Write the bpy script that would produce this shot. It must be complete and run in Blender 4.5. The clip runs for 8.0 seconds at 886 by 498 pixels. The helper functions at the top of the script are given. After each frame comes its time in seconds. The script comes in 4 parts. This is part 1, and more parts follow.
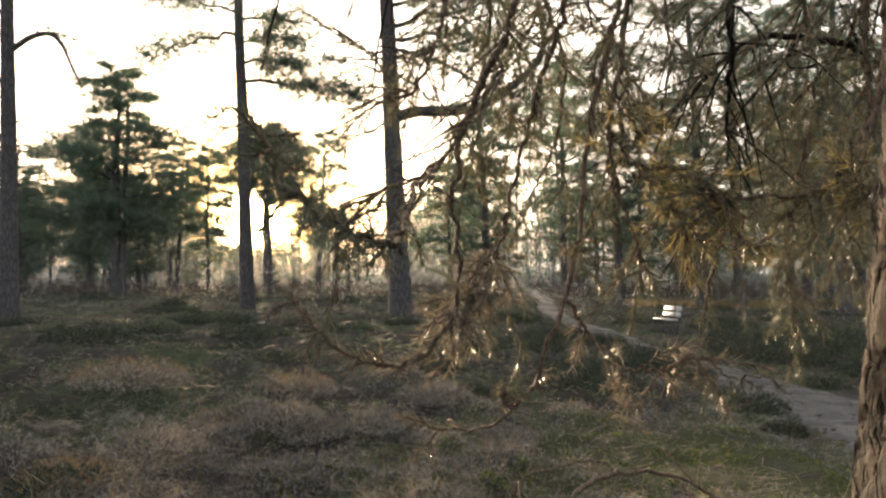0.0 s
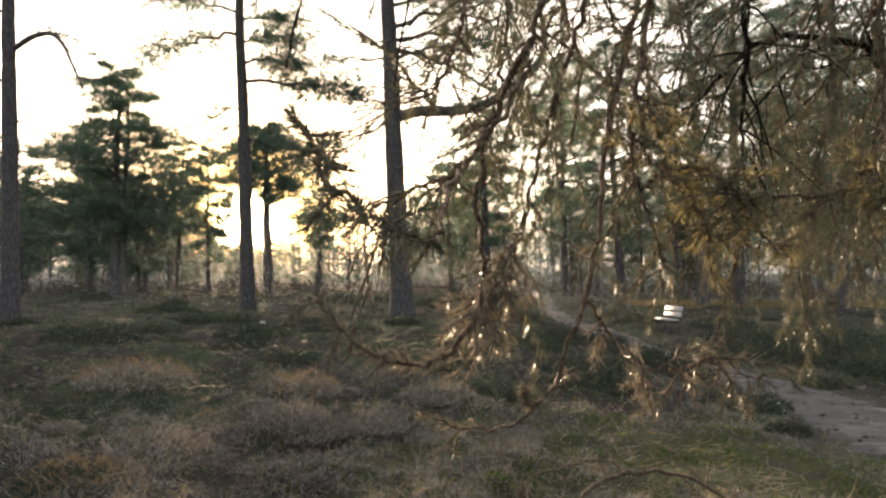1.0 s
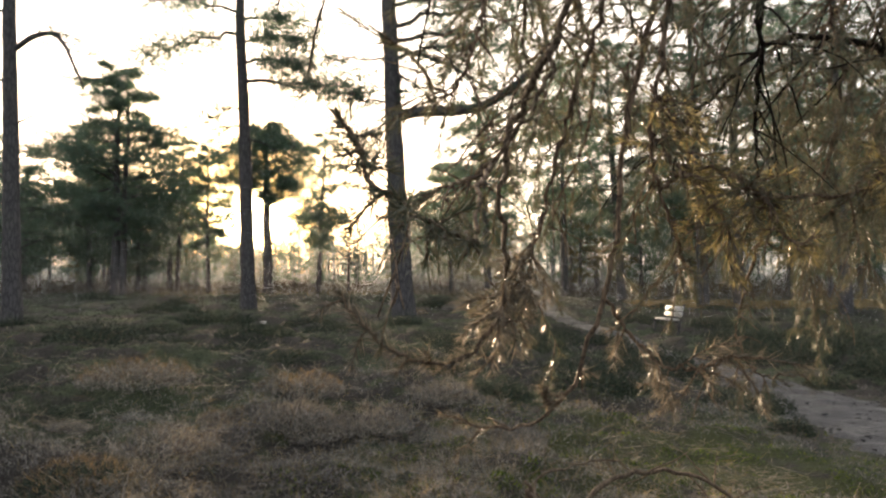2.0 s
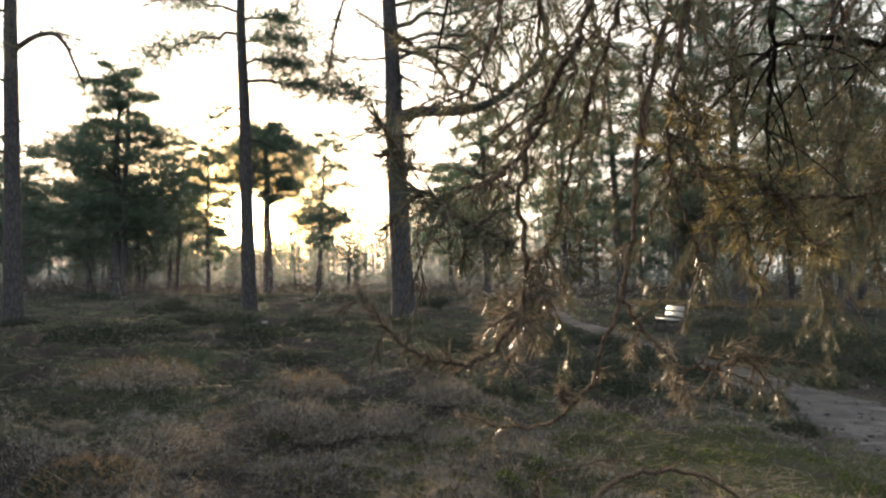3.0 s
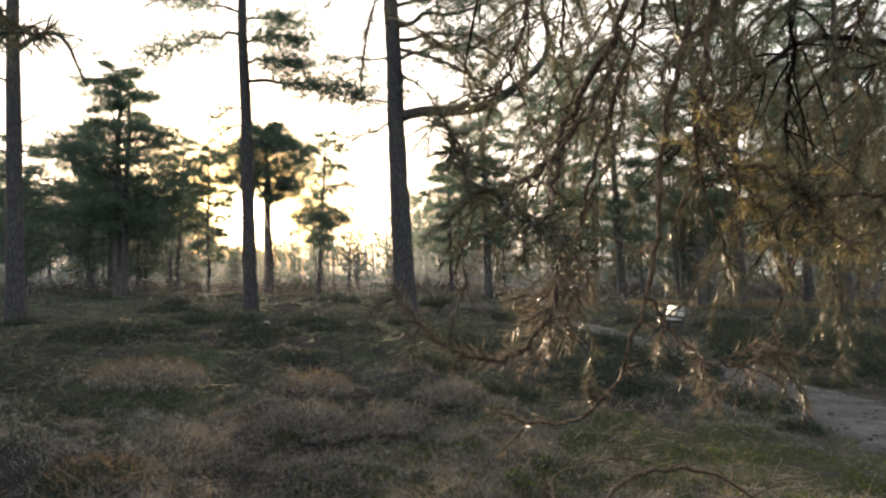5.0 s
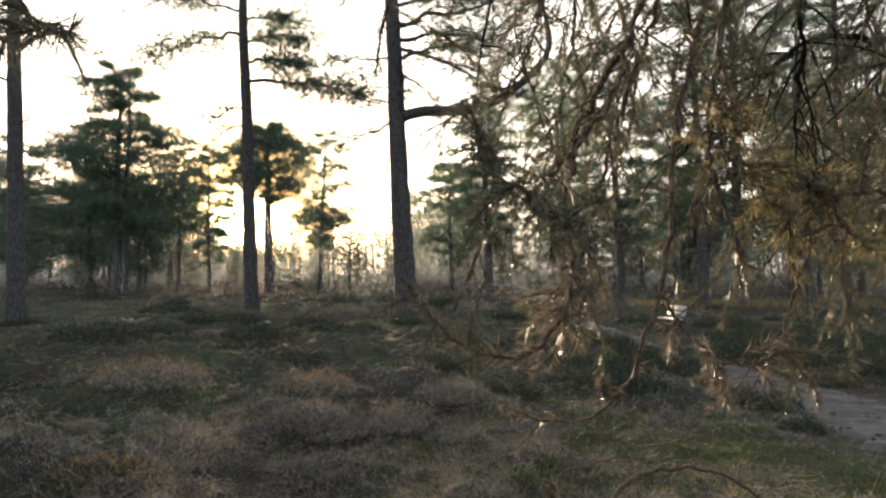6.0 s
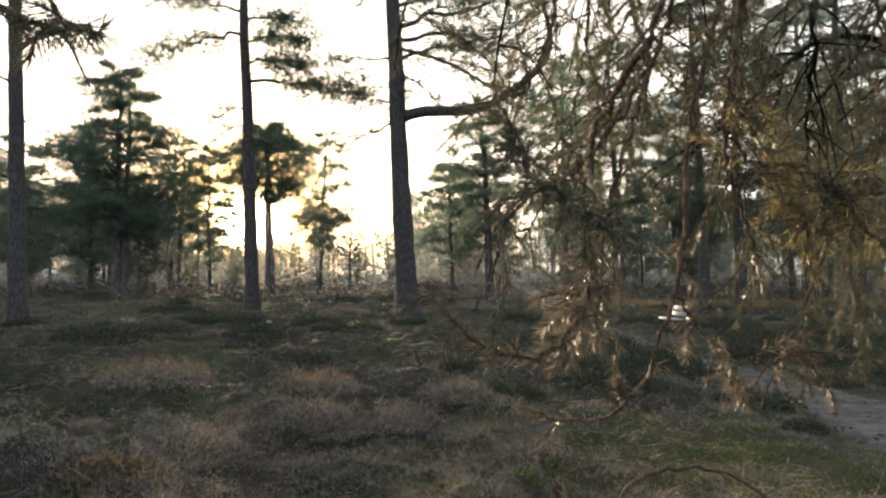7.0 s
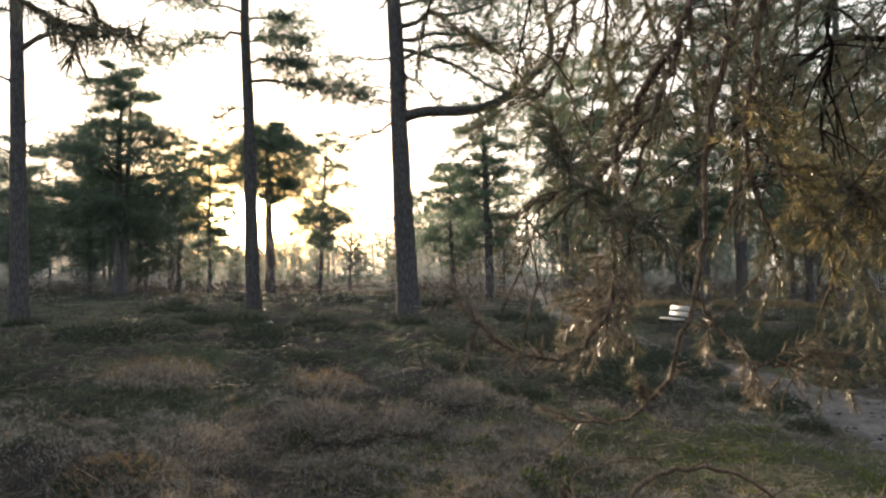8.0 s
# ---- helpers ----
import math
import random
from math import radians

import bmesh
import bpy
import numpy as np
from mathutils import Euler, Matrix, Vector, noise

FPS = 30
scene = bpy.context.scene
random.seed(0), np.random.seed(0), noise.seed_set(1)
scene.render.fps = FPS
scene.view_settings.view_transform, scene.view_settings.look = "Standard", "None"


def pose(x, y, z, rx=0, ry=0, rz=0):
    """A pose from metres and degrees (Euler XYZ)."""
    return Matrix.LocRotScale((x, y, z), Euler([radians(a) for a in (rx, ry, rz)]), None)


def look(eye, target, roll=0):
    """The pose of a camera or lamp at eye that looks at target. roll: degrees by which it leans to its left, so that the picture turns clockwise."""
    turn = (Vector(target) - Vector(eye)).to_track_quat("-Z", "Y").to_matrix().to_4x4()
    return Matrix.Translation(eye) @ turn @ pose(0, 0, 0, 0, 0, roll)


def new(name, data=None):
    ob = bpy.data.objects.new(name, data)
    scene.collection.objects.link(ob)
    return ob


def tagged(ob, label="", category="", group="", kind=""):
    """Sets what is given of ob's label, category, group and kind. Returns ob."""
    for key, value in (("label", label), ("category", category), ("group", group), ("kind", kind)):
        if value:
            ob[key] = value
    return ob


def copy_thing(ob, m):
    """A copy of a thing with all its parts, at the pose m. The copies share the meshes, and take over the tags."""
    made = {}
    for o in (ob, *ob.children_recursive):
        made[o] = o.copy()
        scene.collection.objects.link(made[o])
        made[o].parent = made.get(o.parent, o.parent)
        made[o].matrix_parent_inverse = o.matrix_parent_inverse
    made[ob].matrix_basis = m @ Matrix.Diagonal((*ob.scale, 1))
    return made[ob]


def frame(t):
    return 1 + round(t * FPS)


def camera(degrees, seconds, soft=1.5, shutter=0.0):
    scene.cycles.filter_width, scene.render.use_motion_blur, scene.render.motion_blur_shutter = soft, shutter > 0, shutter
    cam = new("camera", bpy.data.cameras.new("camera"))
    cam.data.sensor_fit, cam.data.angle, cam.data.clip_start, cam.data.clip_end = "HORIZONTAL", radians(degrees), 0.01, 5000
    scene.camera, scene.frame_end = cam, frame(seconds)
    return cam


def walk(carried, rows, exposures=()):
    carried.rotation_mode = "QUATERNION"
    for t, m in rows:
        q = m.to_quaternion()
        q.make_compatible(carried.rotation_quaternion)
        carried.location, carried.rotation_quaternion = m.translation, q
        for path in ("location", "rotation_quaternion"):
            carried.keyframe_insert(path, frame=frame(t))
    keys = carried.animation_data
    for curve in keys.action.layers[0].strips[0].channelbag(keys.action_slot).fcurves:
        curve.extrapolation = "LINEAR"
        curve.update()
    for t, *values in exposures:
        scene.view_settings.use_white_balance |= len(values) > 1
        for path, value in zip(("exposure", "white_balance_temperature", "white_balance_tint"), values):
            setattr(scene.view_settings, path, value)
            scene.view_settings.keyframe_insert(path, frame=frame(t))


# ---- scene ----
# The camera slides slowly to its left, past hanging pine branches.
cam = camera(65.0, 8.0, soft=2.4)
EYE, TILT = 1.5, 2.05
ROWS = [
    # seconds, right, ahead, up, turn to the right
    (0.0, 0.0, 0.0, 0.0, 0.0),
    (0.5, -0.024, 0.0, -0.001, 0.01),
    (1.0, -0.048, -0.003, -0.001, 0.04),
    (1.5, -0.072, -0.007, -0.002, 0.07),
    (3.0, -0.134, -0.013, -0.002, 0.12),
    (3.5, -0.151, -0.016, -0.002, 0.13),
    (4.0, -0.168, -0.021, -0.003, 0.14),
    (4.5, -0.185, -0.025, -0.005, 0.15),
    (6.0, -0.231, -0.031, -0.012, 0.16),
    (6.5, -0.248, -0.032, -0.013, 0.16),
    (7.0, -0.268, -0.034, -0.012, 0.17),
    (7.5, -0.292, -0.036, -0.010, 0.18),
    (8.0, -0.317, -0.037, -0.008, 0.19),
]
walk(cam, [(t, pose(x, y, EYE + z, 90 + TILT, 0, -turn)) for t, x, y, z, turn in ROWS], [(0.0, 1.74, 7100, 13), (1.7, 1.72, 7050, 13), (3.0, 1.45, 6650, 11), (8.0, 1.45, 6620, 11)])

# ---- light: a low sun behind the wood, under a bright hazy sky ----
SUN_TURN, SUN_UP = radians(-15.8), radians(4.5)
to_sun = Vector((math.sin(SUN_TURN) * math.cos(SUN_UP), math.cos(SUN_TURN) * math.cos(SUN_UP), math.sin(SUN_UP)))
world = bpy.data.worlds.new("hazy_evening_sky")
scene.world = world
world.use_nodes = True
wn, wl = world.node_tree.nodes, world.node_tree.links
wn.clear()
w_out = wn.new("ShaderNodeOutputWorld")
w_bg = wn.new("ShaderNodeBackground")
w_sky = wn.new("ShaderNodeTexSky")
w_sky.sky_type, w_sky.sun_disc = "NISHITA", False
w_sky.sun_elevation, w_sky.sun_rotation = SUN_UP, SUN_TURN
w_sky.air_density, w_sky.dust_density, w_sky.altitude = 1.0, 3.0, 20
w_bg.inputs["Strength"].default_value = 0.05
wl.new(w_sky.outputs[0], w_bg.inputs["Color"])
# bright thin haze over the whole sky, thickest round the sun
w_haze = wn.new("ShaderNodeBackground")
w_co = wn.new("ShaderNodeTexCoord")
w_dot = wn.new("ShaderNodeVectorMath")
w_dot.operation = "DOT_PRODUCT"
w_dot.inputs[1].default_value = to_sun
wl.new(w_co.outputs["Generated"], w_dot.inputs[0])
w_ramp = wn.new("ShaderNodeValToRGB")
ramp = w_ramp.color_ramp
ramp.elements[0].position, ramp.elements[0].color = 0.0, (0.34, 0.375, 0.43, 1)
ramp.elements[1].position, ramp.elements[1].color = 1.0, (1.3, 0.86, 0.42, 1)
for at, colour in ((0.55, (0.76, 0.75, 0.76, 1)), (0.86, (1.13, 1.04, 0.95, 1)), (0.975, (1.5, 1.4, 1.27, 1)), (0.992, (1.5, 1.33, 1.1, 1)), (0.9975, (1.1, 0.74, 0.37, 1))):
    ramp.elements.new(at).color = colour
wl.new(w_dot.outputs["Value"], w_ramp.inputs[0])
wl.new(w_ramp.outputs[0], w_haze.inputs["Color"])
w_haze.inputs["Strength"].default_value = 0.7
# the glare close round the sun itself
w_fall = wn.new("ShaderNodeMath")
w_fall.operation = "MULTIPLY_ADD"
w_fall.inputs[1].default_value, w_fall.inputs[2].default_value = 2600.0, -2600.0
wl.new(w_dot.outputs["Value"], w_fall.inputs[0])
w_exp = wn.new("ShaderNodeMath")
w_exp.operation, w_exp.inputs[0].default_value = "POWER", 2.718
wl.new(w_fall.outputs[0], w_exp.inputs[1])
w_glare = wn.new("ShaderNodeBackground")
w_glare.inputs["Color"].default_value = (1.0, 0.72, 0.36, 1)
w_gain = wn.new("ShaderNodeMath")
w_gain.operation, w_gain.inputs[1].default_value = "MULTIPLY", 50.0
wl.new(w_exp.outputs[0], w_gain.inputs[0])
wl.new(w_gain.outputs[0], w_glare.inputs["Strength"])
w_both = wn.new("ShaderNodeAddShader")
wl.new(w_haze.outputs[0], w_both.inputs[0])
wl.new(w_glare.outputs[0], w_both.inputs[1])
w_add = wn.new("ShaderNodeAddShader")
wl.new(w_bg.outputs[0], w_add.inputs[0])
wl.new(w_both.outputs[0], w_add.inputs[1])
wl.new(w_add.outputs[0], w_out.inputs["Surface"])
sun = new("sun", bpy.data.lights.new("sun", "SUN"))
sun.data.energy, sun.data.angle, sun.data.color = 5.0, radians(0.6), (1.0, 0.78, 0.52)
sun.matrix_world = look(to_sun * 100, (0, 0, 0))

# ---- materials ----
def material(name, roughness=0.8):
    m = bpy.data.materials.new(name)
    m.use_nodes = True
    n, l = m.node_tree.nodes, m.node_tree.links
    b = n["Principled BSDF"]
    b.inputs["Roughness"].default_value = roughness
    b.inputs["Specular IOR Level"].default_value = 0.5 if roughness < 0.7 else 0.15
    return m, n, l, b


def ramp_node(n, stops):
    r = n.new("ShaderNodeValToRGB")
    e = r.color_ramp.elements
    e[0].position, e[0].color = stops[0][0], (*stops[0][1], 1)
    e[1].position, e[1].color = stops[-1][0], (*stops[-1][1], 1)
    for at, c in stops[1:-1]:
        e.new(at).color = (*c, 1)
    return r


def mixed(n, l, fac, a, b, kind="MIX"):
    x = n.new("ShaderNodeMix")
    x.data_type, x.blend_type = "RGBA", kind
    for socket, v in ((x.inputs["Factor"], fac), (x.inputs["A"], a), (x.inputs["B"], b)):
        if hasattr(v, "links"):
            l.new(v, socket)
        elif isinstance(v, tuple):
            socket.default_value = (*v, 1)
        else:
            socket.default_value = v
    return x.outputs["Result"]


def noise_node(n, l, co, scale, detail=5, rough=0.6):
    t = n.new("ShaderNodeTexNoise")
    t.inputs["Scale"].default_value, t.inputs["Detail"].default_value, t.inputs["Roughness"].default_value = scale, detail, rough
    l.new(co, t.inputs["Vector"])
    return t.outputs["Fac"]


def stretched(n, l, x, y, z):
    co = n.new("ShaderNodeTexCoord")
    mp = n.new("ShaderNodeMapping")
    mp.inputs["Scale"].default_value = (x, y, z)
    l.new(co.outputs["Object"], mp.inputs["Vector"])
    return co.outputs["Object"], mp.outputs["Vector"]


def bump(n, l, b, height, strength, distance):
    k = n.new("ShaderNodeBump")
    k.inputs["Strength"].default_value, k.inputs["Distance"].default_value = strength, distance
    l.new(height, k.inputs["Height"])
    l.new(k.outputs[0], b.inputs["Normal"])


def bark(name, dark, mid, light, plate, relief, lichened=0.5):
    """Pine bark: upright plates with dark cracks between, lichen stains over it."""
    m, n, l, b = material(name, 0.85)
    co, tall = stretched(n, l, plate, plate, plate * 0.3)
    v = n.new("ShaderNodeTexVoronoi")
    v.feature = "DISTANCE_TO_EDGE"
    v.inputs["Scale"].default_value = 1.0
    wob = n.new("ShaderNodeVectorMath")
    wob.operation = "ADD"
    l.new(tall, wob.inputs[0])
    nz = n.new("ShaderNodeTexNoise")
    nz.inputs["Scale"].default_value, nz.inputs["Detail"].default_value = 2.0, 4
    l.new(tall, nz.inputs["Vector"])
    l.new(nz.outputs["Color"], wob.inputs[1])
    l.new(wob.outputs[0], v.inputs["Vector"])
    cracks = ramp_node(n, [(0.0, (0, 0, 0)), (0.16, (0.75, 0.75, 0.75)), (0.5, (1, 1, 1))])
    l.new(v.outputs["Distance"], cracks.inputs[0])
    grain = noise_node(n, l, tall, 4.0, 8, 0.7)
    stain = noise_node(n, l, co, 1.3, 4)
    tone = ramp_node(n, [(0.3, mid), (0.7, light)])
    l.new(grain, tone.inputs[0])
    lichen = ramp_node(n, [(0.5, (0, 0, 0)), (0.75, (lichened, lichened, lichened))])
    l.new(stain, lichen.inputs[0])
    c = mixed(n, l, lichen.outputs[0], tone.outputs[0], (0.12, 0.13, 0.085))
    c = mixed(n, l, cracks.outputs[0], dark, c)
    l.new(c, b.inputs["Base Color"])
    h = mixed(n, l, 0.35, cracks.outputs[0], grain)
    bump(n, l, b, h, 0.9, relief)
    return m


def leafy(name, a, b_, tip, through_light, gloss):
    """Needles, sprigs and blades: colour varies from one to the next and in drifts; light shines through."""
    m, n, l, b = material(name, gloss)
    geo = n.new("ShaderNodeNewGeometry")
    co = n.new("ShaderNodeTexCoord")
    drift = noise_node(n, l, co.outputs["Object"], 0.9, 3)
    r = ramp_node(n, [(0.0, a), (0.55, b_), (1.0, tip)])
    l.new(geo.outputs["Random Per Island"], r.inputs[0])
    d = ramp_node(n, [(0.3, (0.75, 0.75, 0.75)), (0.7, (1.15, 1.12, 1.0))])
    l.new(drift, d.inputs[0])
    c = mixed(n, l, 1.0, r.outputs[0], d.outputs[0], "MULTIPLY")
    l.new(c, b.inputs["Base Color"])
    tr = n.new("ShaderNodeBsdfTranslucent")
    l.new(c, tr.inputs["Color"])
    mx = n.new("ShaderNodeMixShader")
    mx.inputs[0].default_value = through_light
    l.new(b.outputs[0], mx.inputs[1])
    l.new(tr.outputs[0], mx.inputs[2])
    l.new(mx.outputs[0], n["Material Output"].inputs["Surface"])
    return m


BARK_LOW = bark("grey_plated_pine_bark", (0.045, 0.043, 0.045), (0.08, 0.074, 0.075), (0.115, 0.105, 0.105), 11.0, 0.022)
# near bark: the shade it stands in is put into these near-black browns
BARK_NEAR = bark("shaded_brown_pine_bark", (0.007, 0.006, 0.005), (0.016, 0.011, 0.009), (0.036, 0.023, 0.016), 26.0, 0.02, 0.05)
BARK_TWIG = bark("grey_brown_twig_bark", (0.05, 0.035, 0.025), (0.13, 0.09, 0.065), (0.22, 0.16, 0.11), 60.0, 0.003)
NEEDLE_NEAR = leafy("olive_pine_needles", (0.045, 0.06, 0.04), (0.075, 0.085, 0.052), (0.2, 0.165, 0.1), 0.4, 0.4)
# brighter golden copy of the olive needles: low sunlight put into the colour
NEEDLE_SUNLIT = leafy("sunlit_gold_pine_needles", (0.08, 0.085, 0.045), (0.19, 0.16, 0.075), (0.45, 0.36, 0.17), 0.58, 0.36)
# browning needles; the pale last colour paints in glints on some of them
NEEDLE_BROWN = leafy("browning_glinting_pine_needles", (0.055, 0.058, 0.045), (0.11, 0.097, 0.074), (0.33, 0.26, 0.195), 0.4, 0.38)
NEEDLE_FAR = leafy("dark_blue_green_pine_foliage", (0.065, 0.13, 0.105), (0.085, 0.14, 0.1), (0.12, 0.14, 0.08), 0.5, 0.6)
NEEDLE_OCHRE = leafy("yellowing_pine_foliage", (0.07, 0.08, 0.03), (0.12, 0.1, 0.035), (0.2, 0.13, 0.05), 0.35, 0.6)
HEATHER = leafy("faded_brown_heather", (0.1, 0.094, 0.09), (0.175, 0.165, 0.158), (0.34, 0.308, 0.288), 0.1, 0.85)
HEATHER_GREEN = leafy("dark_green_heather", (0.02, 0.031, 0.024), (0.036, 0.05, 0.037), (0.08, 0.09, 0.062), 0.12, 0.85)
HEATHER_TIP = leafy("pale_heather_tips", (0.12, 0.105, 0.09), (0.19, 0.165, 0.138), (0.29, 0.25, 0.205), 0.18, 0.8)
HEATHER_RUST = leafy("rusty_heather_tips", (0.09, 0.07, 0.05), (0.14, 0.105, 0.07), (0.25, 0.18, 0.1), 0.3, 0.8)
GRASS_DRY = leafy("dry_ochre_grass", (0.15, 0.115, 0.07), (0.22, 0.17, 0.1), (0.32, 0.24, 0.13), 0.3, 0.7)
GRASS_GREEN = leafy("short_green_moss_and_grass", (0.03, 0.05, 0.014), (0.075, 0.115, 0.022), (0.22, 0.25, 0.05), 0.35, 0.75)
SCRUB = leafy("leafless_brown_scrub", (0.055, 0.045, 0.038), (0.08, 0.068, 0.055), (0.13, 0.108, 0.082), 0.1, 0.9)


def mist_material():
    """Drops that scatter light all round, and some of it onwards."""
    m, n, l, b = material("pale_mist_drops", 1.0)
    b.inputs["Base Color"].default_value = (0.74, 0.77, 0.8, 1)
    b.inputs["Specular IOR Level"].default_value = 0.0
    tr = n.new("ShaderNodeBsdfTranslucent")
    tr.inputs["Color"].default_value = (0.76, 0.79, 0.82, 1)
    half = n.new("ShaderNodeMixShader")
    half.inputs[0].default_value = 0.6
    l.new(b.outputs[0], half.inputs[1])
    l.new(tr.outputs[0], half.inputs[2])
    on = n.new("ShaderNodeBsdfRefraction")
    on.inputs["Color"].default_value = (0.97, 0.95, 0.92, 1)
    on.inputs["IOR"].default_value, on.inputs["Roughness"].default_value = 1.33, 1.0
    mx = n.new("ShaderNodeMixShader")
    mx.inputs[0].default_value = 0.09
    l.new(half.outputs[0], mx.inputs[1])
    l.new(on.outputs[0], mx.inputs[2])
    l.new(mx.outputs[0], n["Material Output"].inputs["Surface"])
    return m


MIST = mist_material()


def soil_material():
    m, n, l, b = material("heath_soil_with_litter_and_moss", 0.95)
    co = n.new("ShaderNodeTexCoord")
    big = noise_node(n, l, co.outputs["Object"], 0.35, 4)
    mid = noise_node(n, l, co.outputs["Object"], 2.2, 6)
    fine = noise_node(n, l, co.outputs["Object"], 38.0, 8, 0.75)
    litter = ramp_node(n, [(0.3, (0.02, 0.018, 0.016)), (0.55, (0.036, 0.032, 0.028)), (0.75, (0.08, 0.07, 0.06))])
    l.new(fine, litter.inputs[0])
    mossy = ramp_node(n, [(0.35, (0.026, 0.033, 0.02)), (0.7, (0.06, 0.072, 0.036))])
    l.new(fine, mossy.inputs[0])
    patch = ramp_node(n, [(0.46, (0, 0, 0)), (0.6, (1, 1, 1))])
    add = n.new("ShaderNodeMath")
    add.operation, add.use_clamp = "ADD", True
    l.new(mid, add.inputs[0])
    half = n.new("ShaderNodeMath")
    half.operation = "MULTIPLY_ADD"
    half.inputs[1].default_value, half.inputs[2].default_value = 1.2, -0.6
    l.new(big, half.inputs[0])
    l.new(half.outputs[0], add.inputs[1])
    l.new(add.outputs[0], patch.inputs[0])
    # moss is thickest on the damp flat by the path
    dist = n.new("ShaderNodeVectorMath")
    dist.operation = "DISTANCE"
    dist.inputs[1].default_value = (2.7, 6.0, 0.0)
    l.new(co.outputs["Object"], dist.inputs[0])
    damp = ramp_node(n, [(0.15, (1, 1, 1)), (0.6, (0, 0, 0))])
    scaled = n.new("ShaderNodeMath")
    scaled.operation = "MULTIPLY_ADD"
    scaled.inputs[1].default_value, scaled.inputs[2].default_value = 0.2, -0.15
    l.new(dist.outputs["Value"], scaled.inputs[0])
    shifted = n.new("ShaderNodeMath")
    shifted.operation = "ADD"
    l.new(scaled.outputs[0], shifted.inputs[0])
    l.new(half.outputs[0], shifted.inputs[1])
    broken = n.new("ShaderNodeMath")
    broken.operation = "MULTIPLY_ADD"
    broken.inputs[1].default_value = -2.4
    l.new(mid, broken.inputs[0])
    l.new(shifted.outputs[0], broken.inputs[2])
    level = n.new("ShaderNodeMath")
    level.operation, level.inputs[1].default_value = "ADD", 1.3
    l.new(broken.outputs[0], level.inputs[0])
    l.new(level.outputs[0], damp.inputs[0])
    green = ramp_node(n, [(0.3, (0.022, 0.024, 0.012)), (0.5, (0.036, 0.042, 0.016)), (0.7, (0.085, 0.085, 0.03))])
    l.new(fine, green.inputs[0])
    c = mixed(n, l, patch.outputs[0], litter.outputs[0], mossy.outputs[0])
    l.new(mixed(n, l, damp.outputs[0], c, green.outputs[0]), b.inputs["Base Color"])
    bump(n, l, b, mixed(n, l, 0.5, fine, mid), 1.0, 0.05)
    return m


def track_material():
    m, n, l, b = material("trodden_sand_and_gravel", 0.6)
    b.inputs["Specular IOR Level"].default_value = 0.25
    co = n.new("ShaderNodeTexCoord")
    mid = noise_node(n, l, co.outputs["Object"], 1.6, 5)
    fine = noise_node(n, l, co.outputs["Object"], 26.0, 8, 0.7)
    sand = ramp_node(n, [(0.3, (0.018, 0.018, 0.02)), (0.55, (0.036, 0.036, 0.039)), (0.75, (0.08, 0.077, 0.078))])
    l.new(fine, sand.inputs[0])
    wet = ramp_node(n, [(0.42, (0.55, 0.55, 0.58)), (0.6, (1, 1, 1))])
    l.new(mid, wet.inputs[0])
    l.new(mixed(n, l, 1.0, sand.outputs[0], wet.outputs[0], "MULTIPLY"), b.inputs["Base Color"])
    rr = ramp_node(n, [(0.4, (0.38, 0.38, 0.38)), (0.6, (0.75, 0.75, 0.75))])
    l.new(mid, rr.inputs[0])
    l.new(rr.outputs[0], b.inputs["Roughness"])
    bump(n, l, b, mixed(n, l, 0.4, fine, mid), 1.0, 0.04)
    return m


SOIL, TRACK = soil_material(), track_material()
WOOD_PALE, _n, _l, _b = material("pale_weathered_bench_wood", 0.35)
_co, _tall = stretched(_n, _l, 3, 40, 40)
_r = ramp_node(_n, [(0.3, (0.26, 0.25, 0.235)), (0.7, (0.42, 0.41, 0.395))])
_l.new(noise_node(_n, _l, _tall, 1.0, 6), _r.inputs[0])
_l.new(_r.outputs[0], _b.inputs["Base Color"])

# ---- geometry helpers ----
rng = np.random.default_rng(7)


class Soup:
    """Collects triangles and quads, and becomes one mesh."""

    def __init__(self):
        self.v, self.t, self.q, self.n = [], [], [], 0

    def add(self, verts, tris=None, quads=None):
        if tris is not None and len(tris):
            self.t.append(np.asarray(tris, np.int32) + self.n)
        if quads is not None and len(quads):
            self.q.append(np.asarray(quads, np.int32) + self.n)
        self.v.append(np.asarray(verts, np.float32))
        self.n += len(verts)

    def mesh(self, name, mat, smooth=True):
        me = bpy.data.meshes.new(name)
        v = np.concatenate(self.v) if self.v else np.zeros((0, 3), np.float32)
        t = np.concatenate(self.t) if self.t else np.zeros((0, 3), np.int32)
        q = np.concatenate(self.q) if self.q else np.zeros((0, 4), np.int32)
        me.vertices.add(len(v))
        me.vertices.foreach_set("co", v.ravel())
        loops = np.concatenate([t.ravel(), q.ravel()])
        me.loops.add(len(loops))
        me.loops.foreach_set("vertex_index", loops)
        starts = np.concatenate([np.arange(len(t)) * 3, len(t) * 3 + np.arange(len(q)) * 4])
        me.polygons.add(len(starts))
        me.polygons.foreach_set("loop_start", starts.astype(np.int32))
        me.update(calc_edges=True)
        me.validate()
        if smooth:
            me.polygons.foreach_set("use_smooth", np.ones(len(me.polygons), bool))
        me.materials.append(mat)
        return me


def part(name, soup, mat, parent, label="", smooth=True, kind=""):
    """One mesh object under a thing or under a part."""
    ob = new(name, soup.mesh(name, mat, smooth))
    ob.parent = parent
    return tagged(ob, label, kind=kind)


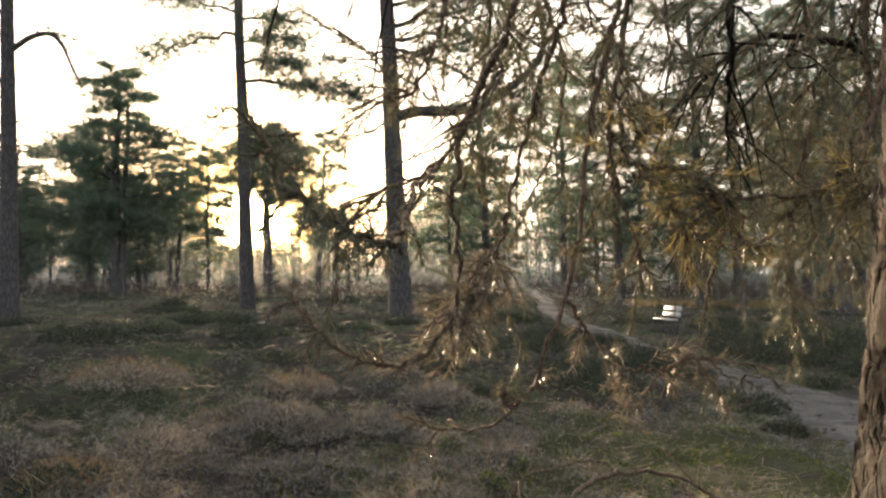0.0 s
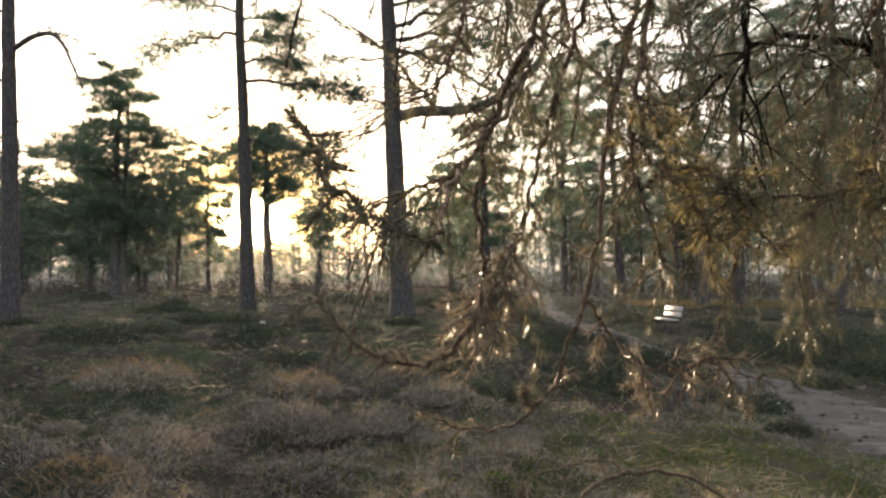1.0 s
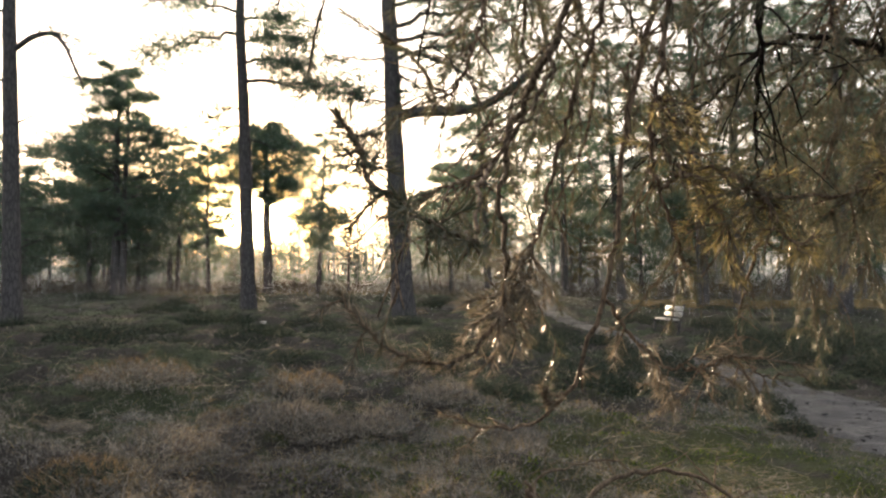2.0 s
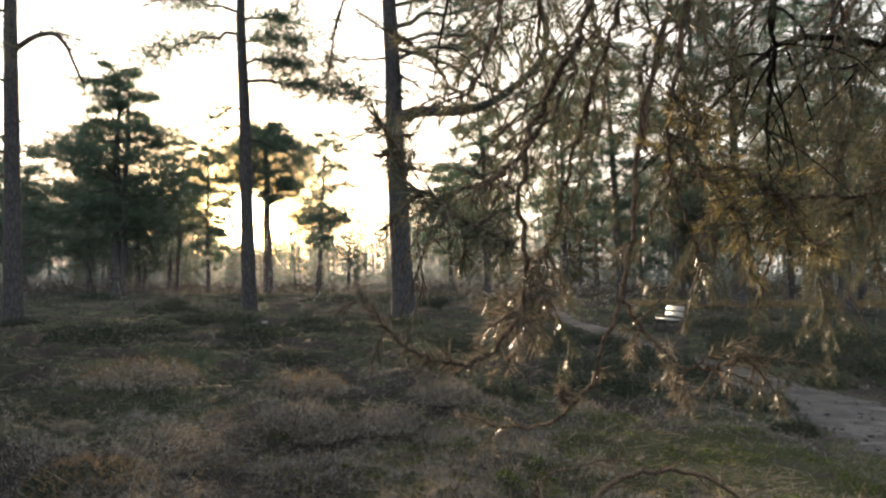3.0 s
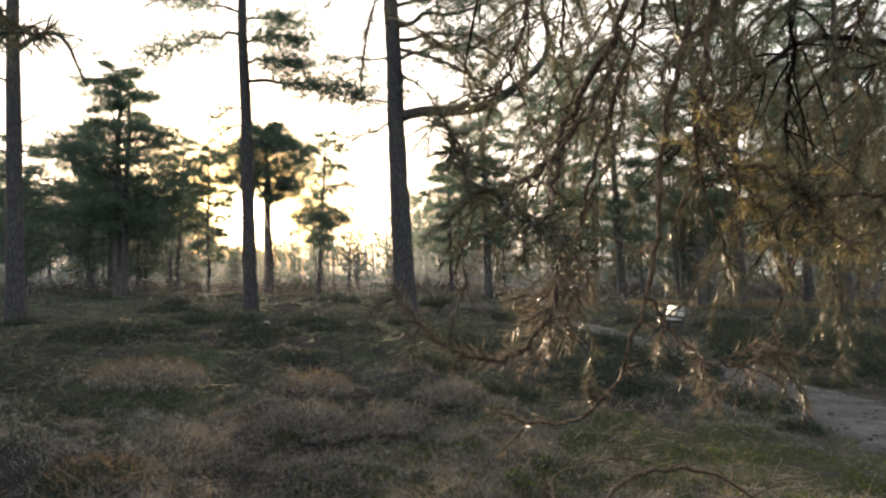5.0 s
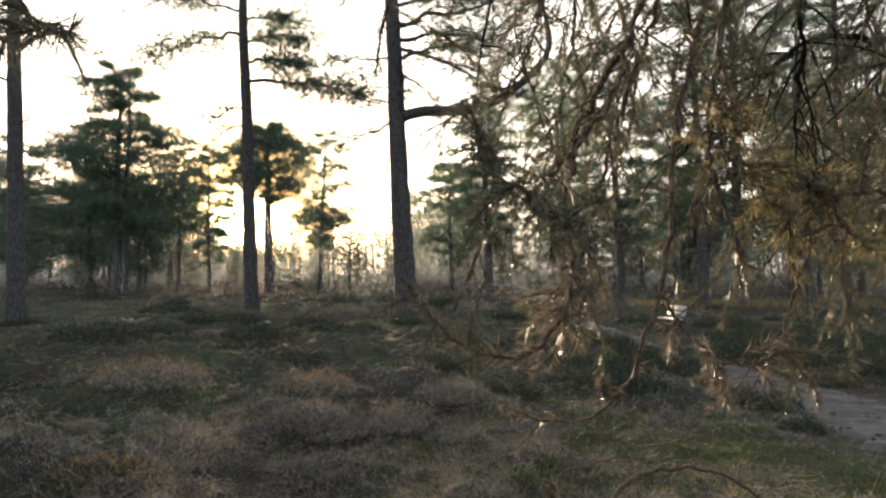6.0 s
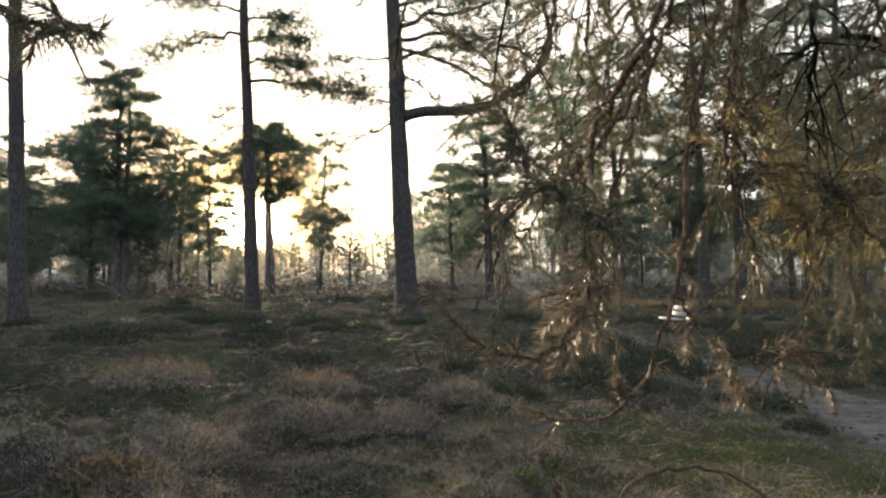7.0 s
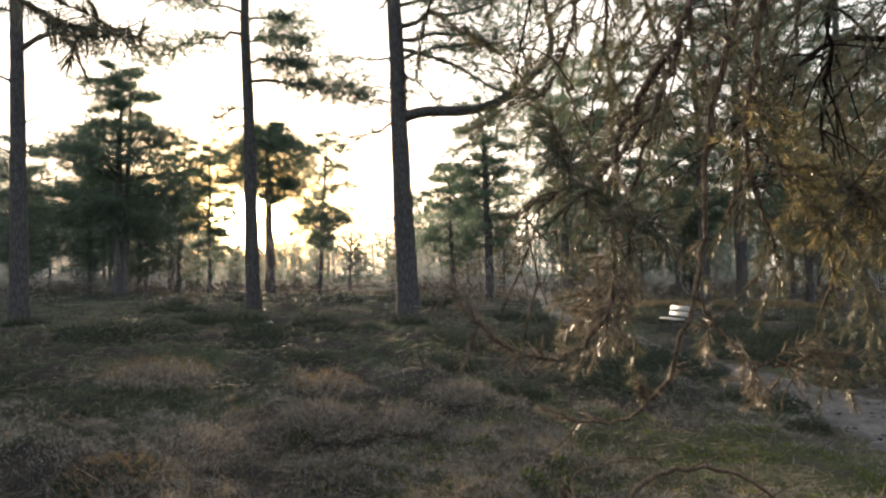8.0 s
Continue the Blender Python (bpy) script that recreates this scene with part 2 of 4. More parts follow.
def thing(name, at, label, category, group="", turn=0.0, size=1.0, kind=""):
    ob = new(name)
    ob.empty_display_size = 0.2
    ob.matrix_world = Matrix.Translation(at) @ Matrix.Rotation(turn, 4, "Z") @ Matrix.Scale(size, 4)
    return tagged(ob, label, category, group, kind)


def glide(ctrl, count):
    """A smooth curve through a few points."""
    p = np.asarray(ctrl, float)
    p = np.vstack([2 * p[0] - p[1], p, 2 * p[-1] - p[-2]])
    out = []
    for u in np.linspace(0, len(p) - 3 - 1e-6, count):
        i, f = int(u), u - int(u)
        a, b, c, d = p[i:i + 4]
        out.append(0.5 * (2 * b + (c - a) * f + (2 * a - 5 * b + 4 * c - d) * f * f + (3 * b - a - 3 * c + d) * f ** 3))
    return np.array(out)


def unit(v):
    return v / np.maximum(np.linalg.norm(v, axis=-1, keepdims=True), 1e-9)


def tube(soup, pts, radii, sides=6, rough=0.0, r=rng):
    """A round stem along points."""
    pts = np.asarray(pts, float)
    tan = unit(np.gradient(pts, axis=0))
    ref = np.array([0.31, 0.9, 0.12]) if abs(tan[0, 2]) > 0.6 else np.array([0.05, 0.1, 1.0])
    a = unit(np.cross(tan, ref))
    b = np.cross(tan, a)
    ang = np.linspace(0, 2 * np.pi, sides, endpoint=False)
    rad = np.asarray(radii, float)[:, None] * (1 + rough * r.standard_normal((len(pts), sides)))
    ring = pts[:, None] + (np.cos(ang)[None, :, None] * a[:, None] + np.sin(ang)[None, :, None] * b[:, None]) * rad[..., None]
    i, j = np.meshgrid(np.arange(len(pts) - 1), np.arange(sides), indexing="ij")
    k = (j + 1) % sides
    quads = np.stack([i * sides + j, i * sides + k, (i + 1) * sides + k, (i + 1) * sides + j], -1).reshape(-1, 4)
    end = np.arange(1, sides - 1)
    last = (len(pts) - 1) * sides
    caps = np.stack([np.full(sides - 2, last), last + end, last + end + 1], -1)
    soup.add(ring.reshape(-1, 3), caps, quads)


def blades(soup, base, way, length, width, r=rng, bend=0.0, kite=True):
    """Slender pointed blades: from base along way. Kites of two triangles, or single ones."""
    n = len(base)
    way = unit(way)
    side = unit(np.cross(way, r.standard_normal((n, 3))))
    length = np.broadcast_to(np.asarray(length, float), (n,))[:, None]
    width = np.broadcast_to(np.asarray(width, float), (n,))[:, None]
    if not kite:
        v = np.stack([base - side * width / 2, base + side * width / 2, base + way * length], 1).reshape(-1, 3)
        soup.add(v, np.arange(n)[:, None] * 3 + [0, 1, 2])
        return
    mid = base + way * length * 0.45
    tip = base + way * length + np.array([0, 0, -1.0]) * bend * length
    v = np.stack([base, mid + side * width / 2, tip, mid - side * width / 2], 1).reshape(-1, 3)
    o = np.arange(n)[:, None] * 4
    soup.add(v, np.concatenate([o + [0, 1, 2], o + [0, 2, 3]]))


# smooth uneven height, made of crossing waves
_wave = np.random.default_rng(3)
WAVES = [(_wave.uniform(0, 6.28, 9), _wave.uniform(0, 6.28, 9), _wave.uniform(0.7, 1.4, 9)) for _ in range(4)]


def rough_field(x, y, size, kind=0):
    way, ph, k = WAVES[kind]
    s = 0
    for a, p, f in zip(way, ph, k):
        s = s + np.sin((x * np.cos(a) + y * np.sin(a)) * 6.283 * f / size + p + 1.3 * np.sin((x * np.sin(a) - y * np.cos(a)) * 3.1 * f / size))
    return s / 4.0


TRACK_LINE = glide([(2.6, -32.0), (3.7, -12.0), (4.4, -3.0), (4.9, 2.5), (5.25, 6.0), (5.4, 9.0), (5.45, 12.0), (5.35, 16.0), (5.2, 21.0), (4.95, 28.0), (5.6, 37.0), (7.2, 49.0), (8.4, 67.0), (10.5, 100.0)], 224)


def off_track(x, y):
    x, y = np.asarray(x, float), np.asarray(y, float)
    d = np.full(x.shape, 1e9)
    for px, py in TRACK_LINE[::2]:
        d = np.minimum(d, (x - px) ** 2 + (y - py) ** 2)
    return np.sqrt(d)


def track_half(y):
    return np.clip(1.12 - 0.085 * (np.asarray(y) - 9), 0.5, 1.15)


def lie(x, y):
    """The ground's height without hummocks."""
    x, y = np.asarray(x, float), np.asarray(y, float)
    near = np.clip((y - 2) / 3, 0, 1)
    right = np.where(x > 0, -0.44 * np.tanh(np.maximum(x, 0) / 5) / (1 + (np.maximum(y - 24, 0) / 30) ** 2), 0)
    left = np.where(x < 0, 0.2 * np.tanh(-np.minimum(x, 0) / 3.5) / (1 + (y / 30) ** 2), 0)
    return near * (right + left) + 0.05 * rough_field(x, y, 14, 1) * near


def ground_z(x, y):
    x, y = np.asarray(x, float), np.asarray(y, float)
    calm = np.clip((off_track(x, y) - track_half(y)) / 0.8, 0, 1)
    moss = np.exp(-(((x - 2.6) / 1.9) ** 2 + ((y - 6.2) / 2.2) ** 2))
    hum = 0.08 * rough_field(x, y, 2.6, 0) + 0.085 * rough_field(x, y, 1.05, 2) + 0.042 * rough_field(x, y, 0.42, 3)
    return lie(x, y) + hum * calm * (1 - 0.75 * moss) * np.clip((y - 1) / 3, 0.15, 1) - 0.05 * (1 - calm)


# ---- the ground: one sheet to the horizon ----
def build_ground():
    ys = np.concatenate([np.linspace(-400, -12, 12), np.linspace(-8, 2.5, 12), 3 * (45 / 3) ** np.linspace(0, 1, 190), np.linspace(46, 140, 30), 140 * (3000 / 140) ** np.linspace(0.05, 1, 16)])
    us = np.concatenate([-np.geomspace(3000, 34, 16), np.linspace(-32, -8.2, 45), np.linspace(-8, 9, 150), np.linspace(9.2, 34, 45), np.geomspace(36, 3000, 16)])
    X, Y = np.meshgrid(us, ys)
    Z = ground_z(X, Y)
    n, k = X.shape
    i, j = np.meshgrid(np.arange(n - 1), np.arange(k - 1), indexing="ij")
    s = Soup()
    s.add(np.stack([X, Y, Z], -1).reshape(-1, 3), None, np.stack([i * k + j, i * k + j + 1, (i + 1) * k + j + 1, (i + 1) * k + j], -1).reshape(-1, 4))
    tagged(new("ground", s.mesh("ground", SOIL)), "uneven heath ground with brown litter and green moss", "ground", kind="structure")
    # the trodden track
    c = TRACK_LINE
    tan = unit(np.gradient(c, axis=0))
    nor = np.stack([tan[:, 1], -tan[:, 0]], -1)
    across = np.linspace(-1, 1, 13)
    wob = 0.16 * np.sin(np.arange(len(c)) * 0.9) * rough_field(c[:, 0], c[:, 1], 2.0, 2)
    P = c[:, None] + nor[:, None] * (across[None, :, None] * (track_half(c[:, 1]) + wob + 0.12)[:, None, None])
    z = ground_z(P[..., 0], P[..., 1]) + 0.03 - 0.07 * np.abs(across[None]) ** 4 + 0.015 * rough_field(P[..., 0], P[..., 1], 0.7, 3) + 0.006 * rng.standard_normal(P.shape[:2])
    n, k = z.shape
    i, j = np.meshgrid(np.arange(n - 1), np.arange(k - 1), indexing="ij")
    s = Soup()
    s.add(np.concatenate([P, z[..., None]], -1).reshape(-1, 3), None, np.stack([i * k + j, i * k + j + 1, (i + 1) * k + j + 1, (i + 1) * k + j], -1).reshape(-1, 4))
    tagged(new("path", s.mesh("path", TRACK)), "narrow trodden path of grey sand winding through heather", "path", kind="structure")


build_ground()

# ---- pines of the wood ----
def tufts(soup, centres, reach, count, r, width=0.03, lift=0.35):
    n = len(centres)
    c = np.repeat(centres, count, 0)
    way = r.standard_normal((n * count, 3)) + [0, 0, lift]
    blades(soup, c + 0.25 * reach * r.standard_normal((n * count, 3)) * [1, 1, 0.6], way, reach * r.uniform(0.6, 1.2, n * count), width, r, 0.0, False)


def limb_curve(root, turn, reach, rise, sag, r, steps=7):
    u = np.linspace(0, 1, steps)
    d = np.array([math.cos(turn), math.sin(turn)])
    side = np.array([-d[1], d[0]])
    bend = 0.1 * reach * r.standard_normal()
    p = np.zeros((steps, 3))
    p[:, :2] = d * (u * reach)[:, None] + side * (bend * u ** 2)[:, None]
    p[:, 2] = reach * (rise * u - sag * u ** 2)
    p[1:] += 0.018 * reach * r.standard_normal((steps - 1, 3))
    return root + p


def foliage_along(leaf, twig, p, reach, n, r, tuft=0.22, blade_count=9, start=0.35, spread=0.2, flat=0.32, width=0.03, step=11):
    """Needle tufts on side twigs of a limb: a flattened, broken pad."""
    u = start + (1 - start) * r.uniform(0, 1, n) ** 0.8
    i = np.minimum((u * (len(p) - 1)).astype(int), len(p) - 2)
    f = (u * (len(p) - 1) - i)[:, None]
    on = p[i] * (1 - f) + p[i + 1] * f
    c = on + r.standard_normal((n, 3)) * [spread * reach, spread * reach, spread * reach * flat]
    tufts(leaf, c, tuft, blade_count, r, width)
    for a, b in list(zip(on, c))[::step]:
        m = (a + b) / 2 + [0, 0, -0.05 * reach * 0.3]
        tube(twig, [a, m, b], [0.014, 0.010, 0.005], 3)


def trunk_curve(height, lean, r, wobble=0.02, steps=14):
    u = np.linspace(0, 1, steps)
    p = np.zeros((steps, 3))
    p[:, 0] = lean[0] * height * u + wobble * height * np.cumsum(r.standard_normal(steps)) * 0.2 * u
    p[:, 1] = lean[1] * height * u + wobble * height * np.cumsum(r.standard_normal(steps)) * 0.2 * u
    p[:, 2] = height * u
    p[0, 2] = -0.35
    return p


def trunk_part(tree, height, r0, lean, r, sides=12, name="trunk", wobble=0.02, top=0.18, base=(0, 0, 0)):
    p = trunk_curve(height, lean, r, wobble) + np.array(base)
    u = np.linspace(0, 1, len(p))
    rad = r0 * ((1 - u) ** 0.75 * (1 - top) + top)
    rad[0] *= 1.25
    fine = glide(p, 40)
    s = Soup()
    tube(s, fine, np.interp(np.linspace(0, 1, 40), u, rad), sides, 0.035, r)
    part(name, s, BARK_LOW, tree)
    return p


def along(p, z):
    return np.array([np.interp(z, p[:, 2], p[:, 0]), np.interp(z, p[:, 2], p[:, 1]), z])


def common_pine(seed, height, r0, crown_low, half_width, limbs, per_limb, lean=(-0.04, 0.0), shape=0.6, tuft=0.3, blade_count=8, leaf_mat=None, width=0.032, at=(0, 0, 0), label="", double=False, flat=0.36, whole=True):
    """A whole pine: trunk, branches, crown. shape: where in the crown it is widest (0 low, 1 high)."""
    r = np.random.default_rng(seed)
    tree = thing("pine_tree", at, label, "tree", "pines of the wood")
    p = trunk_part(tree, height, r0, lean, r)
    if double:
        trunk_part(tree, height * 0.9, r0 * 0.8, (lean[0] + 0.03, lean[1]), r, base=(0.42, 0.1, 0))
    leaf, twig = Soup(), Soup()
    for k in range(limbs):
        w = (k + r.uniform(0.1, 0.9)) / limbs
        z = crown_low + (height * 0.99 - crown_low) * w
        prof = min(w / max(shape, 0.05), 1) ** 0.6 if w < shape else ((1 - w) / (1 - shape)) ** 0.75
        reach = half_width * (0.2 + 0.8 * prof) * r.uniform(0.65, 1.15)
        c = limb_curve(along(p, z), k * 2.4 + r.uniform(-0.5, 0.5), reach, r.uniform(0.05, 0.7), r.uniform(0.1, 0.55), r)
        if whole:
            leaf, twig = Soup(), Soup()
        tube(twig, c, np.linspace(0.02 + 0.016 * reach, 0.012, len(c)), 5)
        foliage_along(leaf, twig, c, reach, int(per_limb * (0.3 + reach / half_width)), r, tuft, blade_count, 0.3, 0.17, flat, width, 11 if whole else 60)
        if whole:
            ob = part("branch", twig, BARK_LOW, tree)
            part("needles", leaf, leaf_mat or NEEDLE_FAR, ob, kind="stuff")
            leaf, twig = Soup(), Soup()
    # dead stubs low on the trunk
    for k in range(7):
        z = r.uniform(0.25, 0.95) * crown_low
        c = limb_curve(along(p, z), r.uniform(0, 6.28), r.uniform(0.3, 1.3), 0.1, 0.5, r, 5)
        tube(twig, c, np.linspace(0.022, 0.006, 5), 4)
    part("branchwork", twig, BARK_LOW, tree, kind="stuff")
    if leaf.n:
        part("crown", leaf, leaf_mat or NEEDLE_FAR, tree, kind="stuff")
    return tree


def limbed_pine(seed, at, height, r0, lean, limbs, label, top_limbs=14, crown_low=9.5):
    """A tall foreground pine of which single limbs show: (height, turn in degrees, reach, rise, sag, tufts, start)."""
    r = np.random.default_rng(seed)
    tree = thing("pine_tree", at, label, "tree", "tall pines of the clearing")
    p = trunk_part(tree, height, r0, lean, r, 16, wobble=0.012, top=0.3)
    for z, turn, reach, rise, sag, n, start, *thick in limbs:
        if isinstance(reach, list):
            # a limb of a known bend: (sideways, up) from the tree's foot, running slowly towards the viewer
            c = glide([(a, -0.12 * i, b) for i, (a, b) in enumerate(reach)], 12)
            reach = sum(math.dist(a, b) for a, b in zip(reach, reach[1:]))
        else:
            c = limb_curve(along(p, z), radians(turn), reach, rise, sag, r, 9)
        wood, leaf = Soup(), Soup()
        tube(wood, glide(c, 18), np.linspace(thick[0] if thick else 0.025 + 0.012 * reach, thick[0] * 0.3 if thick else 0.01, 18), 6, 0.05, r)
        for _ in range(int(4 + reach * 3)):
            i = r.integers(2, len(c) - 1)
            s = limb_curve(c[i], radians(turn) + r.uniform(-1.3, 1.3), reach * r.uniform(0.12, 0.35), r.uniform(-0.2, 0.5), r.uniform(0, 0.7), r, 5)
            tube(wood, s, np.linspace(0.014, 0.004, 5), 4)
            if n:
                foliage_along(leaf, wood, s, reach * 0.25, max(n // 10, 4), r, 0.16, 12, 0.3, 0.28, 0.45, 0.018)
        if n:
            foliage_along(leaf, wood, c, reach, int(n * 1.35), r, 0.18, 15, start, 0.15 if reach > 4.7 else 0.19, 0.6, 0.017)
        ob = part("branch", wood, BARK_LOW, tree)
        if n:
            part("needles", leaf, NEEDLE_FAR, ob, kind="stuff")
    wood, leaf = Soup(), Soup()
    for k in range(top_limbs):
        z = crown_low + (height - crown_low) * (k + 0.5) / top_limbs
        reach = 2.6 * math.sqrt(max(1.05 - (k + 0.5) / top_limbs, 0)) * r.uniform(0.7, 1.15)
        c = limb_curve(along(p, z), k * 2.4, reach, 0.3, 0.2, r)
        tube(wood, c, np.linspace(0.06, 0.012, len(c)), 5)
        foliage_along(leaf, wood, c, reach, 70, r, 0.24, 9, 0.3, 0.2, 0.35, 0.03)
    part("top_branchwork", wood, BARK_LOW, tree, kind="stuff")
    part("crown", leaf, NEEDLE_FAR, tree, kind="stuff")
    return tree


def on_ground(x, y, sink=0.0):
    return (x, y, float(ground_z(x, y)) - sink)


limbed_pine(11, on_ground(-11.55, 18.6), 15, 0.235, (-0.035, 0.0), [
    (7.15, 5, [(-0.18, 7.29), (0.45, 7.63), (1.03, 7.69), (1.45, 7.34), (1.78, 6.73), (2.12, 6.13)], 0, 0, 6, 0.7, 0.085), (6.4, 200, 1.6, 0.5, 0.3, 0, 0.6), (5.2, 10, 0.9, 0.9, 0.4, 0, 0.6), (4.4, 190, 1.1, 0.6, 0.2, 0, 0.6), (8.3, 170, 1.8, 0.4, 0.2, 12, 0.6)],
    "tall grey pine trunk with one bare arching branch", 14, 10.5)
limbed_pine(12, on_ground(-7.42, 26.5), 18, 0.28, (-0.045, 0.0), [
    (10.7, 175, 4.0, 0.15, 0.35, 230, 0.25), (11.6, 185, 3.2, 0.3, 0.25, 150, 0.3), (8.9, 5, 4.6, 0.1, 0.22, 420, 0.3), (9.6, -5, 2.6, 0.3, 0.4, 200, 0.25), (10.4, -5, 2.4, 0.5, 0.5, 200, 0.25), (11.3, 10, 2.6, 0.3, 0.3, 180, 0.2),
    (7.2, 190, 1.5, 0.1, 0.75, 8, 0.6), (7.9, 182, 1.6, -0.1, 0.3, 34, 0.5), (8.5, 0, 0.8, 0.1, 0.8, 0, 0.5), (6.6, 8, 1.2, 0.2, 0.6, 0, 0.5), (12.6, 20, 3.0, 0.2, 0.2, 80, 0.3)],
    "tall slender pine with layered pads of needles", 12, 13.0)
limbed_pine(13, on_ground(-1.33, 22.8), 17, 0.36, (-0.06, 0.0), [
    (6.4, 2, [(-0.46, 6.48), (0.51, 6.77), (1.47, 6.72), (2.42, 6.83), (3.08, 7.14), (3.94, 7.77), (4.51, 8.44), (4.55, 9.15), (4.33, 9.91), (4.36, 11.04)], 0, 0, 110, 0.3, 0.2), (8.6, 2, [(-0.49, 8.92), (0.71, 8.57), (1.75, 8.11), (2.69, 7.48), (3.36, 7.29), (3.94, 7.05), (4.83, 6.92)], 0, 0, 150, 0.2, 0.07), (8.4, 2, [(-0.48, 8.63), (-0.22, 8.16), (-0.12, 7.70), (-0.27, 6.96)], 0, 0, 6, 0.6, 0.05), (7.7, 2, [(3.94, 7.77), (3.81, 8.44), (3.53, 9.37), (3.58, 10.29)], 0, 0, 30, 0.4, 0.06), (7.1, 178, 1.5, 0.05, -0.05, 0, 0.6), (8.5, 183, 2.2, 0.02, 0.05, 26, 0.6), (8.4, -4, 3.6, 0.35, 0.15, 120, 0.3), (9.2, 6, 4.4, 0.2, 0.2, 170, 0.25),
    (6.3, 185, 1.9, -0.1, 0.3, 22, 0.75), (9.6, 0, 5.0, 0.3, 0.1, 170, 0.25), (10.3, -12, 3.8, 0.2, 0.2, 120, 0.25), (8.0, 10, 1.6, 0.1, 0.9, 20, 0.5), (7.5, 176, 0.9, 0.3, 0.2, 0, 0.5)],
    "stout tall pine with a heavy forking side limb", 14, 10.8)

LAYERED = "pine with dark layered foliage at the clearing's edge"
common_pine(21, 14.9, 0.3, 3.4, 5.0, 60, 150, (-0.01, 0), 0.36, 0.34, 11, at=on_ground(-21.2, 45.0), label="double-stemmed pine with broad layered crown", double=True)
common_pine(22, 10.8, 0.22, 1.4, 5.0, 44, 62, (-0.02, 0), 0.5, 0.34, 11, at=on_ground(-29.2, 48.0), label=LAYERED)
common_pine(23, 11.7, 0.36, 6.5, 4.0, 46, 120, (-0.02, 0), 0.5, 0.32, 11, flat=0.75, at=on_ground(-12.3, 49.0), label="pine with rounded crown in front of the sun")
common_pine(24, 6.4, 0.14, 3.0, 2.3, 20, 70, (0.03, 0), 0.5, 0.3, 9, at=on_ground(-9.0, 50.0), label="small leaning pine with a low crown")
common_pine(25, 11.0, 0.16, 2.0, 3.0, 38, 70, (-0.03, 0), 0.5, 0.32, 11, at=on_ground(-17.5, 52.0), label=LAYERED)
common_pine(26, 10.6, 0.2, 2.2, 3.4, 36, 75, (-0.04, 0), 0.5, 0.32, 11, at=on_ground(0.7, 55.0), label="slender pine with broken crown beside the path")
common_pine(27, 13.0, 0.3, 3.0, 3.4, 42, 75, (-0.05, 0), 0.6, 0.32, 11, at=on_ground(3.0, 46.0), label="pine with tall broken crown beside the path")
common_pine(28, 17.5, 0.3, 4.0, 4.0, 50, 80, (-0.05, 0), 0.6, 0.34, 11, at=on_ground(11.8, 46.0), label=LAYERED)
common_pine(29, 19.0, 0.29, 4.4, 4.4, 50, 62, (-0.03, 0), 0.5, 0.34, 11, at=on_ground(14.2, 38.0), label="tall pine on the lit edge of the heath")
common_pine(30, 20.0, 0.32, 4.6, 4.8, 52, 62, (-0.03, 0), 0.5, 0.34, 11, at=on_ground(16.2, 38.0), label="tall pine on the lit edge of the heath")

common_pine(32, 19.5, 0.26, 3.4, 4.6, 54, 80, (-0.03, 0), 0.45, 0.34, 11, at=on_ground(21.5, 41.0), label="pine with dark heavy foliage on the heath's edge")
common_pine(33, 17.0, 0.24, 2.0, 4.6, 52, 80, (-0.02, 0), 0.4, 0.34, 11, at=on_ground(26.5, 44.0), label="pine with dark heavy foliage on the heath's edge")
common_pine(34, 19.0, 0.28, 4.0, 4.4, 50, 80, (-0.03, 0), 0.5, 0.34, 11, at=on_ground(9.5, 54.0), label=LAYERED)
common_pine(36, 19.0, 0.28, 5.0, 4.4, 44, 48, (-0.03, 0), 0.5, 0.34, 11, at=on_ground(18.8, 32.5), label="pine with dark heavy foliage on the heath's edge")
common_pine(37, 9.6, 0.2, 1.6, 4.0, 40, 70, (-0.02, 0), 0.5, 0.34, 11, at=on_ground(-26.4, 52.0), label=LAYERED)
common_pine(35, 9.0, 0.2, 1.2, 4.0, 40, 80, (-0.02, 0), 0.4, 0.34, 11, at=on_ground(-24.5, 56.0), label=LAYERED)

# dead little tree
def dead_tree():
    r = np.random.default_rng(31)
    tree = thing("dead_tree", on_ground(-7.6, 56.0), "small dead leafless tree with short side twigs", "tree")
    p = trunk_part(tree, 4.9, 0.16, (0.0, 0), r, 8, top=0.1)
    s = Soup()
    for k in range(22):
        z = 1.6 + 3.0 * k / 22
        c = limb_curve(along(p, z), k * 2.4, r.uniform(0.5, 1.7) * (1.15 - k / 24), 0.35, 0.15, r, 6)
        tube(s, c, np.linspace(0.065, 0.02, 6), 4)
        for _ in range(3):
            t = limb_curve(c[r.integers(2, 6)], k * 2.4 + r.uniform(-1, 1), 0.5, 0.5, 0.0, r, 4)
            tube(s, t, np.linspace(0.03, 0.012, 4), 3)
    part("branchwork", s, BARK_LOW, tree, kind="stuff")


dead_tree()

